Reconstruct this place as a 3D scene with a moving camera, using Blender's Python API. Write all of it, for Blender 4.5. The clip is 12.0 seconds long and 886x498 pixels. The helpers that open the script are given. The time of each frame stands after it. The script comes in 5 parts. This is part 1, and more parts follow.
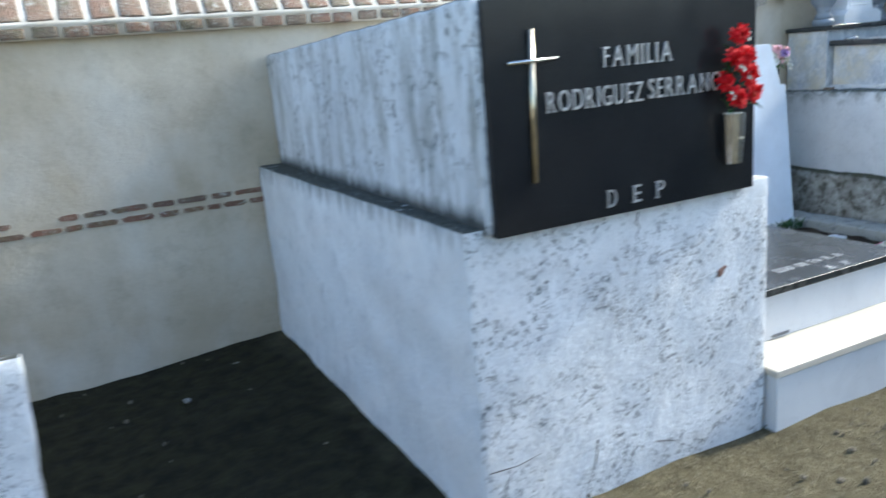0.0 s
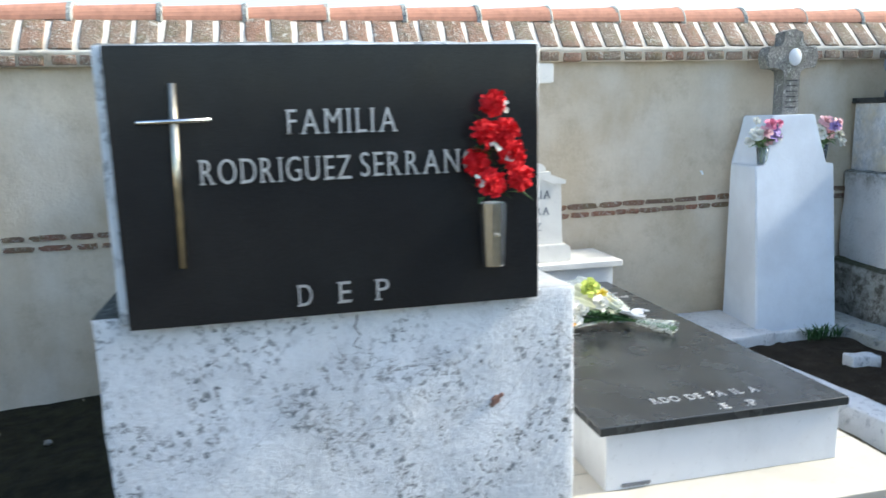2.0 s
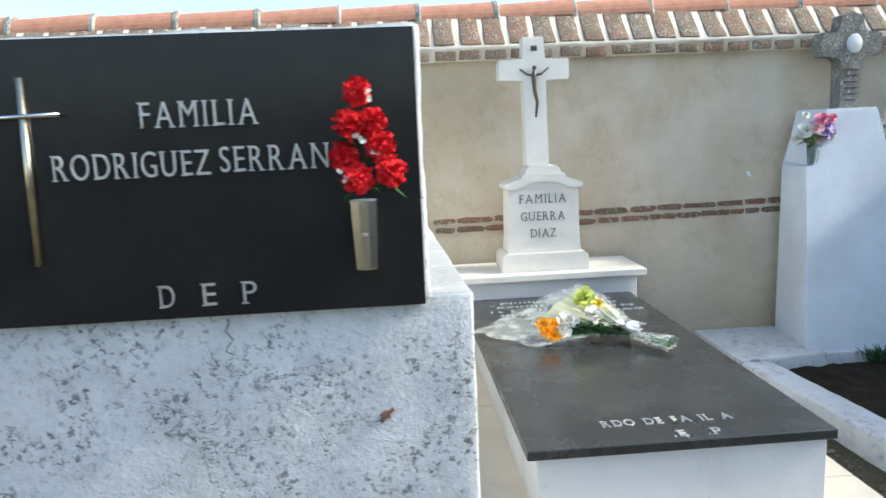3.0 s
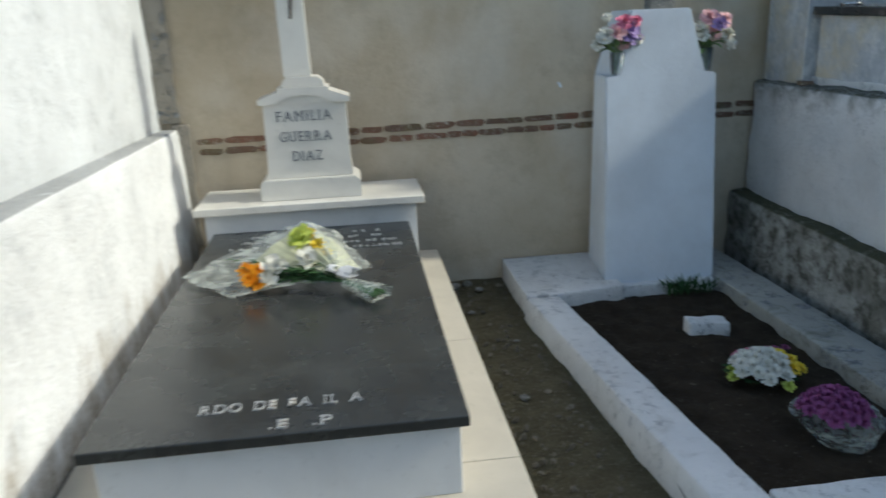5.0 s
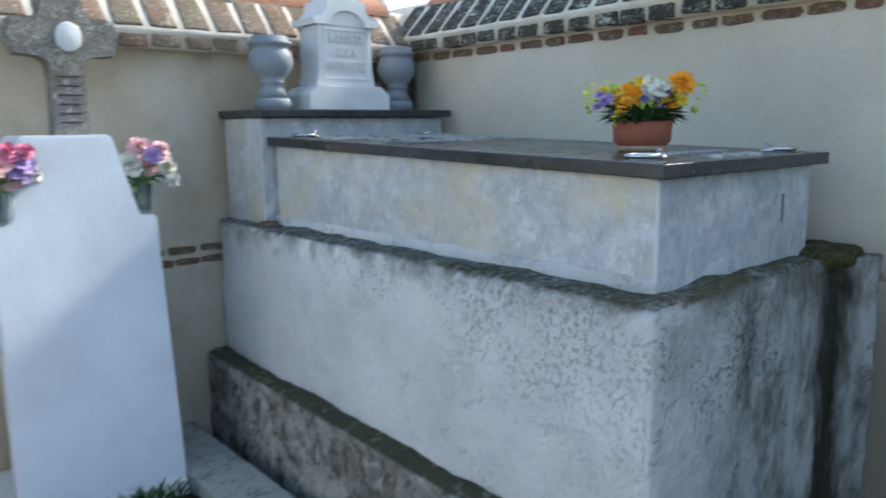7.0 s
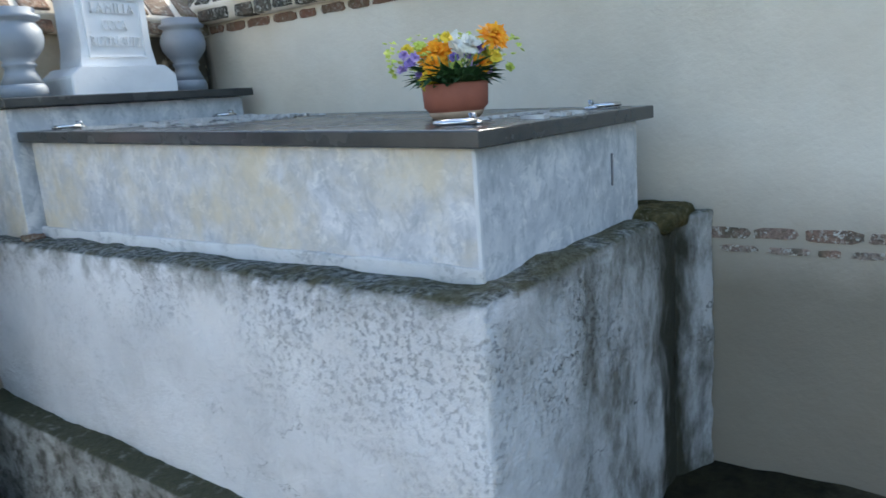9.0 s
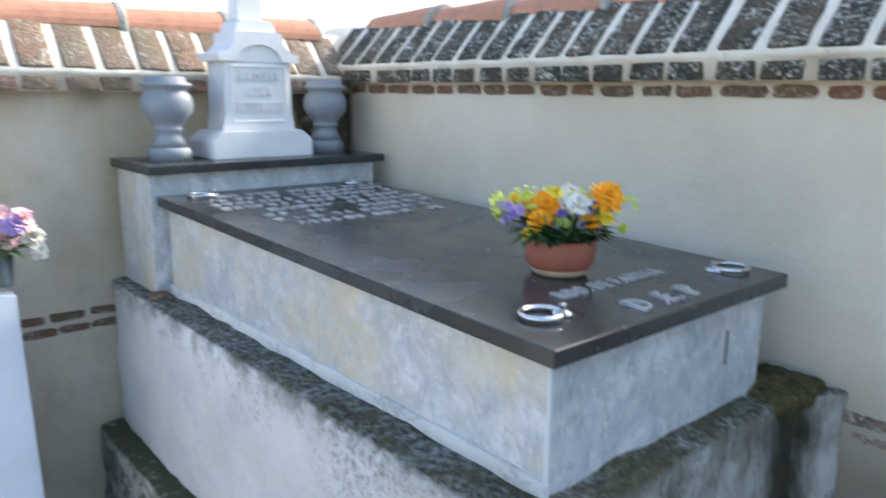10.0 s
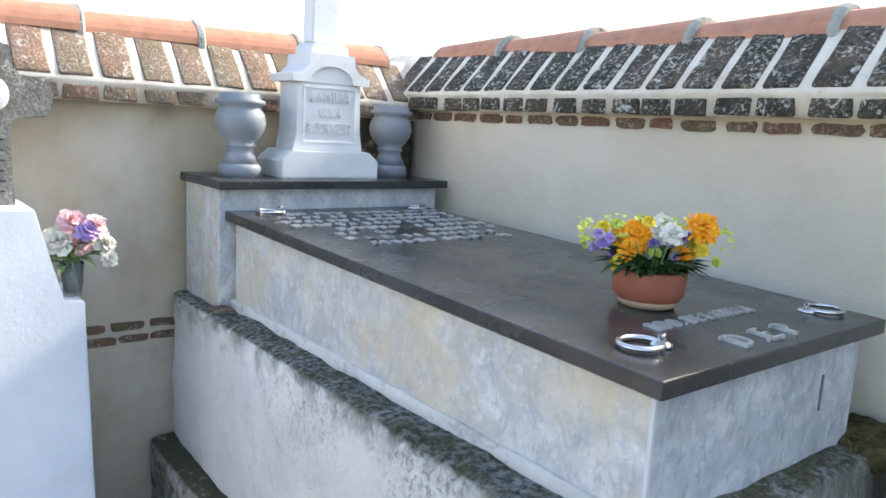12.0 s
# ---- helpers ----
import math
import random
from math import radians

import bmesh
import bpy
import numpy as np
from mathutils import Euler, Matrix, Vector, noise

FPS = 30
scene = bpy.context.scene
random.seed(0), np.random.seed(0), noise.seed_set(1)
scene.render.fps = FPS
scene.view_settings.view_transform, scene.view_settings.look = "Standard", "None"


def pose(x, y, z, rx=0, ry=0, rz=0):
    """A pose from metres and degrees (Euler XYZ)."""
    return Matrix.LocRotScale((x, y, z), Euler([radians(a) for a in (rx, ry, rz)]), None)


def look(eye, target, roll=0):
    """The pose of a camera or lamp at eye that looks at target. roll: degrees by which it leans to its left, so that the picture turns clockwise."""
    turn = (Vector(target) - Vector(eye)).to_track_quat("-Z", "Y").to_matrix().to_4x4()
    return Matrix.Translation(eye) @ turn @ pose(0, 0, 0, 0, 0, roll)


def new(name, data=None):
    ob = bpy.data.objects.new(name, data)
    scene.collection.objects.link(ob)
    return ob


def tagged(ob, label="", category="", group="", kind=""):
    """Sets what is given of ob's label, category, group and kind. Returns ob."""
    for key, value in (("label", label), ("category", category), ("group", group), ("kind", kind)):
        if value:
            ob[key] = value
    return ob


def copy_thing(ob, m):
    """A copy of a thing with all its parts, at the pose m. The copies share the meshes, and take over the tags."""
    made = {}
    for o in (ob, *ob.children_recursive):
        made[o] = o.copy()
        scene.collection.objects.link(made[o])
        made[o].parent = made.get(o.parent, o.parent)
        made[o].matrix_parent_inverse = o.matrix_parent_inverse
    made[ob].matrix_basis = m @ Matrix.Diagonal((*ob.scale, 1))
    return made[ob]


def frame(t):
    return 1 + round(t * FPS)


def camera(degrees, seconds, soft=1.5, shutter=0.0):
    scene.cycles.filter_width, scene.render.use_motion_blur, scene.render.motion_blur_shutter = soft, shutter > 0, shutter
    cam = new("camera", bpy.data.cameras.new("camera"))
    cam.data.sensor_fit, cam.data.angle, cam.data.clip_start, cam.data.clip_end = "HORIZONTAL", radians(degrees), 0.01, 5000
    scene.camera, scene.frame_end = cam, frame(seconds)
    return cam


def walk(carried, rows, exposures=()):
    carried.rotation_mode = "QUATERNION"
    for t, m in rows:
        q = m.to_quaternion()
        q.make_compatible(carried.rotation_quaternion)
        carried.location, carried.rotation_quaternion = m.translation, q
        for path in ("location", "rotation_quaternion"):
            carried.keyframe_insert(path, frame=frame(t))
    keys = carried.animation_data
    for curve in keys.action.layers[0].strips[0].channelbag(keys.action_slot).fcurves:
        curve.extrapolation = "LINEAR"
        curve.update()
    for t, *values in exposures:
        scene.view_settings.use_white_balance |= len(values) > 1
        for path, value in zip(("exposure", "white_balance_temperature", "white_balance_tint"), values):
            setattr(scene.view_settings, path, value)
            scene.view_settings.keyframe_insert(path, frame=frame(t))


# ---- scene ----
cam = camera(62.5, 12.0, shutter=0.5)
PATH = [
    (0, (0.018, 0.059, 1.433), (0.848, 1.811, 0.945), -5.1),
    (0.5, (0.382, 0.078, 1.422), (1.271, 1.813, 0.976), -2.9),
    (1, (0.725, 0.068, 1.417), (1.498, 1.871, 1.027), -1.7),
    (1.5, (1.026, -0.01, 1.413), (1.569, 1.879, 1.042), -2.9),
    (2, (1.358, 0.034, 1.417), (1.8, 1.951, 1.06), -1.5),
    (2.5, (1.652, 0.07, 1.393), (2.018, 2.005, 1.042), -1.5),
    (2.7, (1.77, 0.074, 1.353), (2.005, 2.036, 1.042), -2.1),
    (4.3, (2.687, 0.25, 1.391), (2.701, 2.186, 0.888), -2.9),
    (4.5, (2.79, 0.274, 1.367), (2.836, 2.206, 0.851), -2.6),
    (5, (2.966, 0.46, 1.351), (3.18, 2.358, 0.76), -2.4),
    (5.5, (3.168, 0.644, 1.38), (3.598, 2.491, 0.746), -2.7),
    (6, (3.392, 0.786, 1.364), (4.175, 2.552, 0.846), -0.4),
    (6.5, (3.567, 0.933, 1.32), (4.614, 2.587, 0.911), -0.7),
    (7, (3.731, 1.099, 1.387), (5.019, 2.593, 1.057), -0.7),
    (9, (4.029, 1.242, 1.363), (5.586, 2.431, 0.958), -4.3),
    (9.5, (4.165, 1.215, 1.526), (5.692, 2.434, 1.098), -1.0),
    (10, (4.242, 1.241, 1.725), (5.525, 2.718, 1.307), 0.7),
    (10.5, (4.248, 1.239, 1.753), (5.453, 2.79, 1.376), 0.8),
    (11, (4.256, 1.243, 1.75), (5.424, 2.826, 1.388), 0.5),
    (11.5, (4.242, 1.281, 1.745), (5.412, 2.864, 1.396), 1.6),
    (12, (4.161, 1.343, 1.683), (5.391, 2.887, 1.36), 3.2),
]
walk(cam, [(t, look(eye, target, roll)) for t, eye, target, roll in PATH],
     [(0.0, 1.45, 5950, 4), (1.5, 1.4, 6100, 4), (2.5, 1.36, 6300, 5), (4.3, 0.42, 6450, 1), (5.0, 0.34, 6500, 1), (5.5, 0.84, 6450, 2), (6.0, 1.1, 6400, 5), (7.0, 1.2, 6350, 4), (9.5, 1.62, 6400, 6), (10.0, 1.68, 6600, 8), (11.0, 1.75, 6850, 9), (12.0, 1.78, 7000, 10)])

# ---- world and sun ----
SUN_WAY = Vector((1.0, -0.075, 0.70)).normalized()
world = bpy.data.worlds.new("world")
scene.world = world
world.use_nodes = True
sky = world.node_tree.nodes.new("ShaderNodeTexSky")
sky.sky_type, sky.sun_disc = "NISHITA", False
sky.sun_elevation = math.asin(SUN_WAY.z)
sky.sun_rotation = math.atan2(SUN_WAY.x, SUN_WAY.y)
sky.air_density, sky.dust_density, sky.ozone_density = 1.0, 2.0, 1.0
background = world.node_tree.nodes["Background"]
background.inputs["Strength"].default_value = 0.15
world.node_tree.links.new(sky.outputs[0], background.inputs["Color"])
sun = new("sun", bpy.data.lights.new("sun", "SUN"))
sun.data.energy, sun.data.angle, sun.data.color = 2.2, radians(5.0), (1.0, 0.93, 0.82)
sun.matrix_world = look(SUN_WAY * 20, (0, 0, 0))


# ---- materials ----
class Mat:
    """A small builder for node materials."""

    def __init__(self, name, rough=0.8, metal=0.0, spec=0.5):
        self.m = bpy.data.materials.new(name)
        self.m.use_nodes = True
        self.t = self.m.node_tree
        self.b = self.t.nodes["Principled BSDF"]
        self.b.inputs["Roughness"].default_value = rough
        self.b.inputs["Metallic"].default_value = metal
        self.b.inputs["Specular IOR Level"].default_value = spec
        self.co = self.t.nodes.new("ShaderNodeTexCoord").outputs["Object"]

    def add(self, kind, **inputs):
        n = self.t.nodes.new(kind)
        for k, v in inputs.items():
            k = k.replace("_", " ")
            if hasattr(v, "is_linked"):
                self.t.links.new(v, n.inputs[k])
            else:
                n.inputs[k].default_value = v
        return n

    def where(self, scale=(1, 1, 1), world_space=False, shift=0):
        n = self.t.nodes.new("ShaderNodeMapping")
        n.inputs["Scale"].default_value = scale
        src = self.t.nodes.new("ShaderNodeNewGeometry").outputs["Position"] if world_space else self.co
        if shift:
            info = self.t.nodes.new("ShaderNodeObjectInfo")
            mul = self.t.nodes.new("ShaderNodeMath")
            mul.operation = "MULTIPLY"
            mul.inputs[1].default_value = shift
            self.t.links.new(info.outputs["Random"], mul.inputs[0])
            plus = self.t.nodes.new("ShaderNodeVectorMath")
            self.t.links.new(src, plus.inputs[0])
            self.t.links.new(mul.outputs[0], plus.inputs[1])
            src = plus.outputs[0]
        self.t.links.new(src, n.inputs["Vector"])
        return n.outputs[0]

    def noise(self, scale, detail=4.0, rough=0.6, at=None, warp=0.0):
        n = self.add("ShaderNodeTexNoise", Scale=scale, Detail=detail, Roughness=rough, Distortion=warp)
        self.t.links.new(at if at else self.co, n.inputs["Vector"])
        return n.outputs[0]

    def ramp(self, fac, lo, hi, a=0.0, b=1.0):
        n = self.add("ShaderNodeMapRange", Value=fac)
        n.inputs["From Min"].default_value, n.inputs["From Max"].default_value = lo, hi
        n.inputs["To Min"].default_value, n.inputs["To Max"].default_value = a, b
        return n.outputs[0]

    def math(self, op, a, b):
        n = self.t.nodes.new("ShaderNodeMath")
        n.operation = op
        for i, v in enumerate((a, b)):
            if hasattr(v, "is_linked"):
                self.t.links.new(v, n.inputs[i])
            else:
                n.inputs[i].default_value = v
        return n.outputs[0]

    def mix(self, fac, a, b):
        n = self.t.nodes.new("ShaderNodeMix")
        n.data_type = "RGBA"
        for i, v in ((0, fac), (6, a), (7, b)):
            if hasattr(v, "is_linked"):
                self.t.links.new(v, n.inputs[i])
            else:
                n.inputs[i].default_value = (*v, 1) if isinstance(v, tuple) else v
        return n.outputs[2]

    def out(self, colour, bump=None, strength=0.3, dist=0.01, rough=None):
        if isinstance(colour, tuple):
            self.b.inputs["Base Color"].default_value = (*colour, 1)
        else:
            self.t.links.new(colour, self.b.inputs["Base Color"])
        if bump:
            n = self.add("ShaderNodeBump", Height=bump, Strength=strength, Distance=dist)
            self.t.links.new(n.outputs[0], self.b.inputs["Normal"])
        if rough:
            self.t.links.new(rough, self.b.inputs["Roughness"])
        return self.m

    def up(self):
        g = self.t.nodes.new("ShaderNodeNewGeometry")
        s = self.t.nodes.new("ShaderNodeSeparateXYZ")
        self.t.links.new(g.outputs["Normal"], s.inputs[0])
        return s.outputs[2]

    def front(self, least=0.12):
        g = self.t.nodes.new("ShaderNodeNewGeometry")
        s = self.t.nodes.new("ShaderNodeSeparateXYZ")
        self.t.links.new(g.outputs["True Normal"], s.inputs[0])
        return self.ramp(s.outputs[1], -0.3, -0.7, max(least, 0.12), 1.0)

    def side(self):
        g = self.t.nodes.new("ShaderNodeNewGeometry")
        s = self.t.nodes.new("ShaderNodeSeparateXYZ")
        self.t.links.new(g.outputs["True Normal"], s.inputs[0])
        return self.ramp(s.outputs[0], -0.3, -0.7, 0.06, 1.0)

    def flank(self, east):
        g = self.t.nodes.new("ShaderNodeNewGeometry")
        s = self.t.nodes.new("ShaderNodeSeparateXYZ")
        self.t.links.new(g.outputs["True Normal"], s.inputs[0])
        return self.math("MAXIMUM", self.ramp(s.outputs[0], -0.3, -0.7), self.ramp(s.outputs[0], 0.3, 0.7, 0, east))

    def axis(self, i):
        g = self.t.nodes.new("ShaderNodeNewGeometry")
        s = self.t.nodes.new("ShaderNodeSeparateXYZ")
        self.t.links.new(g.outputs["Position"], s.inputs[0])
        return s.outputs[i]


def plaster_wall(name="cream_plaster", pale=0.0, darken=0.0):
    k = Mat(name, 0.9)
    big = k.noise(1.1, 5, 0.6, k.where((1, 1, 1.3)))
    streak = k.noise(3.0, 4, 0.6, k.where((1, 1, 0.25)))
    fine = k.noise(60, 3, 0.7)
    c = k.mix(k.ramp(big, 0.35, 0.68), (0.45, 0.37, 0.255), (0.63, 0.56, 0.445))
    c = k.mix(k.ramp(streak, 0.52, 0.75, 0, 0.5), c, (0.37, 0.315, 0.225))
    c = k.mix(k.ramp(k.noise(7, 5, 0.7), 0.50, 0.72, 0, 0.45), c, (0.33, 0.275, 0.19))
    c = k.mix(k.ramp(k.noise(2.2, 4, 0.55, k.where((1, 1, 0.7))), 0.50, 0.66, 0, 0.55), c, (0.66, 0.62, 0.54))
    c = k.mix(k.ramp(fine, 0.3, 0.7, 0, 0.16), c, (0.38, 0.32, 0.24))
    if pale:
        c = k.mix(k.ramp(big, 0.30, 0.70, pale * 0.6, pale), c, (0.76, 0.69, 0.585))
    if darken:
        # plaster gets darker towards the bottom, with an uneven upper edge
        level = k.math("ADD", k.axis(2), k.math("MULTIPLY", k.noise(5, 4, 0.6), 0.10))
        c = k.mix(k.ramp(level, 1.16, 0.80, 0, darken), c, k.mix(big, (0.105, 0.090, 0.066), (0.24, 0.205, 0.15)))
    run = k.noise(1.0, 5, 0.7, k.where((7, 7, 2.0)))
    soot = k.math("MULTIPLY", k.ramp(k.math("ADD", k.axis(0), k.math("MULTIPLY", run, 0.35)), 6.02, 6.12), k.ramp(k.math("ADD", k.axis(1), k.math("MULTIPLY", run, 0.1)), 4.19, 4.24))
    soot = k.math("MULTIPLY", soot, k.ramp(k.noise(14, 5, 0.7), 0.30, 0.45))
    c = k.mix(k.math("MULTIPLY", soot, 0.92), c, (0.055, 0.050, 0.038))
    return k.out(c, k.math("ADD", fine, k.math("MULTIPLY", k.noise(6, 4), 3.0)), 0.35, 0.006)


def mortar():
    k = Mat("pale_mortar", 0.95)
    c = k.mix(k.ramp(k.noise(9, 5), 0.35, 0.65), (0.68, 0.60, 0.49), (0.80, 0.74, 0.64))
    c = k.mix(k.ramp(k.noise(26, 4, 0.7), 0.60, 0.78, 0, 0.7), c, (0.25, 0.22, 0.18))
    return k.out(c, k.noise(50, 4), 0.5, 0.006)


def old_brick(name, red, brown, dark, darkness, spots):
    k = Mat(name, 0.95)
    info = k.t.nodes.new("ShaderNodeObjectInfo").outputs["Random"]
    at = k.where((1, 1, 1), shift=37.0)
    n1, n2 = k.noise(14, 5, 0.65, at), k.noise(75, 4, 0.72, at)
    c = k.mix(k.ramp(info, 0.1, 0.9), red, brown)
    c = k.mix(k.ramp(n1, 0.62 - darkness, 0.85 - darkness), c, dark)
    algae = k.ramp(k.noise(9, 4, 0.6, at), 0.50, 0.66, 0, 0.55)
    c = k.mix(algae, c, tuple(a * b for a, b in zip(dark, (0.85, 0.95, 0.62))))
    c = k.mix(k.ramp(k.noise(130, 2, 0.7, at), 0.35, 0.6, 0.5, 0), c, tuple(v * 0.45 for v in dark))
    crust = k.math("MULTIPLY", k.ramp(n2, 0.52, 0.60), k.ramp(k.noise(11, 4, 0.65, at), 0.36, 0.56))
    c = k.mix(k.math("MULTIPLY", crust, spots), c, (0.58, 0.56, 0.49))
    blot = k.ramp(k.noise(22, 3, 0.6, at, 0.8), 0.635, 0.665, 0, spots)
    c = k.mix(blot, c, (0.62, 0.61, 0.55))
    return k.out(c, k.math("ADD", n1, n2), 0.9, 0.012)


def whitewash(name, base, fleck, grey, moss=0.0, streak=0.0, bump=0.7, flakes=0.0, corner=0.0, lip=0.0, around=0.0, foot=0.0, grain=40, dense=0.0):
    k = Mat(name, 0.92)
    at = k.where((1, 1, 1), True)
    big = k.noise(1.7, 5, 0.6, at)
    mid = k.noise(9, 6, 0.72, at, 0.6)
    fine = k.noise(48, 4, 0.7, at)
    c = k.mix(k.ramp(big, 0.35, 0.65), base, tuple(v * 0.80 for v in base))
    c = k.mix(k.ramp(mid, 0.52, 0.74, 0, fleck), c, grey)
    patch = k.ramp(k.noise(2.9, 4, 0.65, at), 0.46, 0.62)
    speck = k.ramp(k.noise(62, 4, 0.75, at, 0.8), 0.56, 0.66)
    facing = k.front(around) if flakes else None
    if streak:
        facing = k.math("MAXIMUM", facing, k.side())
    spots = k.math("MULTIPLY", speck, patch)
    if facing:
        spots = k.math("MULTIPLY", spots, facing)
    c = k.mix(k.math("MULTIPLY", spots, fleck), c, tuple(v * 0.42 for v in grey))
    h = k.math("ADD", k.math("MULTIPLY", mid, 1.6), fine)
    if flakes:
        scab = k.ramp(k.noise(grain, 5, 0.72, at, 0.25), 0.54 - dense, 0.585 - dense)
        scab = k.math("MULTIPLY", scab, k.ramp(k.noise(4.5, 4, 0.65, at), 0.43 - dense, 0.56 - dense))
        if dense:
            blot = k.ramp(k.noise(13, 6, 0.75, at, 0.5), 0.50, 0.62, 0, 0.30)
            c = k.mix(k.math("MULTIPLY", blot, facing), c, tuple(v * 0.85 for v in grey))
        scab = k.math("MULTIPLY", scab, facing)
        if corner:
            scab = k.math("MULTIPLY", scab, k.ramp(k.math("SUBTRACT", k.axis(2), k.math("MULTIPLY", k.axis(1), 0.16)), 0.15, 0.55, 0.12, 1.0))
        c = k.mix(k.math("MULTIPLY", scab, flakes), c, k.mix(k.ramp(fine, 0.35, 0.65), (0.085, 0.095, 0.105), (0.36, 0.38, 0.40)))
        vein = k.math("ABSOLUTE", k.math("SUBTRACT", k.noise(4.2, 5, 0.6, at, 0.4), 0.5), 0.0)
        crack = k.math("MULTIPLY", k.ramp(vein, 0.005, 0.0005), k.math("MULTIPLY", facing, k.ramp(k.noise(2.1, 2, 0.5, at), 0.56, 0.62)))
        c = k.mix(k.math("MULTIPLY", crack, 0.85), c, (0.10, 0.10, 0.10))
        h = k.math("SUBTRACT", h, k.math("MULTIPLY", k.math("ADD", scab, crack), 1.2))
    if streak:
        run = k.noise(1.0, 5, 0.65, k.where((11, 11, 1.9), True))
        shade = k.side()
        c = k.mix(k.math("MULTIPLY", shade, k.ramp(run, 0.46, 0.70, 0, streak)), c, (0.20, 0.21, 0.19))
        drip = k.noise(1.0, 4, 0.7, k.where((42, 42, 8), True))
        c = k.mix(k.math("MULTIPLY", k.math("MULTIPLY", shade, k.ramp(drip, 0.60, 0.68, 0, streak)), patch), c, (0.07, 0.075, 0.07))
    if lip:
        # dirt washed down from the edge at this height
        fall = k.math("ADD", k.axis(2), k.math("MULTIPLY", k.noise(1.0, 5, 0.7, k.where((20, 20, 3.5), True)), 0.34))
        c = k.mix(k.math("MULTIPLY", k.ramp(fall, lip + 0.13, lip + 0.24, 0, 0.85), k.side()), c, (0.13, 0.135, 0.12))
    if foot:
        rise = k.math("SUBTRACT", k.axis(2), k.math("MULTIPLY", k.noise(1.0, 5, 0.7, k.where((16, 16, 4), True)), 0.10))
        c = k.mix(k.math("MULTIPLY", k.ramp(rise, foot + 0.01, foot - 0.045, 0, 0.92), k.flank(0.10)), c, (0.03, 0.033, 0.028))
    if lip:
        # brown damp rising from the paving on the sunny flank
        rise = k.math("SUBTRACT", k.axis(2), k.math("MULTIPLY", k.noise(1.0, 6, 0.72, k.where((7, 7, 3.5), True)), 0.75))
        east = k.math("SUBTRACT", k.flank(1.0), k.side())
        c = k.mix(k.math("MULTIPLY", k.math("MULTIPLY", k.ramp(rise, 0.06, -0.14, 0, 0.9), east), k.ramp(fine, 0.30, 0.55, 0.5, 1.0)), c, (0.24, 0.19, 0.12))
    if corner:
        # run-off stain below the wall end of the block
        run = k.math("ADD", k.axis(0), k.math("MULTIPLY", k.noise(1.0, 4, 0.6, k.where((9, 9, 2.5), True)), 0.30))
        # algae blotches, with the shaded tone of the end face painted in
        algae = k.math("MULTIPLY", k.front(), k.ramp(k.math("ADD", run, k.math("MULTIPLY", mid, 0.6)), 5.30, 6.05))
        algae = k.math("MULTIPLY", algae, k.ramp(k.noise(6, 6, 0.72, k.where((1, 1, 0.55), True)), 0.40, 0.58, 0.35, 1.0))
        c = k.mix(k.math("MULTIPLY", algae, 0.85), c, (0.085, 0.078, 0.050))
        band = k.math("MULTIPLY", k.ramp(run, 6.06, 6.15), k.ramp(run, 6.31, 6.23))
        c = k.mix(k.math("MULTIPLY", band, corner), c, (0.026, 0.025, 0.011))
        edge = k.math("ADD", k.axis(2), k.math("MULTIPLY", k.noise(1.0, 5, 0.7, k.where((16, 16, 7), True)), 0.24))
        c = k.mix(k.math("MULTIPLY", k.ramp(edge, 1.02, 1.12, 0, 0.75), k.ramp(mid, 0.38, 0.55)), c, (0.16, 0.155, 0.125))
    if moss:
        up = k.math("MULTIPLY", k.ramp(k.up(), 0.35, 0.8), k.ramp(k.noise(11, 5, 0.7, at), 0.22, 0.40))
        if not corner:
            up = k.math("MULTIPLY", up, k.ramp(k.axis(0), 1.7, 1.3, 0.55, 1.0))
        c = k.mix(k.math("MULTIPLY", up, moss), c, k.mix(k.ramp(k.noise(48, 5, 0.75, at), 0.42, 0.60), (0.03, 0.034, 0.026), (0.30, 0.31, 0.29) if corner else (0.085, 0.085, 0.07)))
    if corner:
        green = k.math("MULTIPLY", k.ramp(k.up(), 0.1, 0.6), k.ramp(k.math("SUBTRACT", k.noise(9, 6, 0.72, at), k.math("MULTIPLY", k.axis(1), 0.06)), 0.27, 0.42))
        c = k.mix(k.math("MULTIPLY", green, 0.85), c, k.mix(fine, (0.028, 0.028, 0.010), (0.13, 0.115, 0.048)))
    return k.out(c, h, bump, 0.010)


def stained_concrete():
    k = Mat("mossy_concrete", 0.95)
    at = k.where((1, 1, 1), True)
    n1, n2, n3 = k.noise(3.5, 6, 0.65, at), k.noise(16, 5, 0.7, at), k.noise(60, 3, 0.7, at)
    c = k.mix(k.ramp(n1, 0.35, 0.65), (0.19, 0.185, 0.155), (0.46, 0.45, 0.41))
    c = k.mix(k.ramp(n2, 0.44, 0.62, 0, 0.85), c, (0.062, 0.056, 0.036))
    c = k.mix(k.ramp(k.noise(7, 5, 0.7, at, 0.6), 0.56, 0.64, 0, 0.7), c, (0.50, 0.49, 0.45))
    up = k.math("MULTIPLY", k.ramp(k.up(), 0.3, 0.8), k.ramp(n2, 0.25, 0.45))
    c = k.mix(up, c, k.mix(n3, (0.02, 0.022, 0.012), (0.10, 0.10, 0.05)))
    return k.out(c, k.math("ADD", n2, n3), 0.8, 0.015)


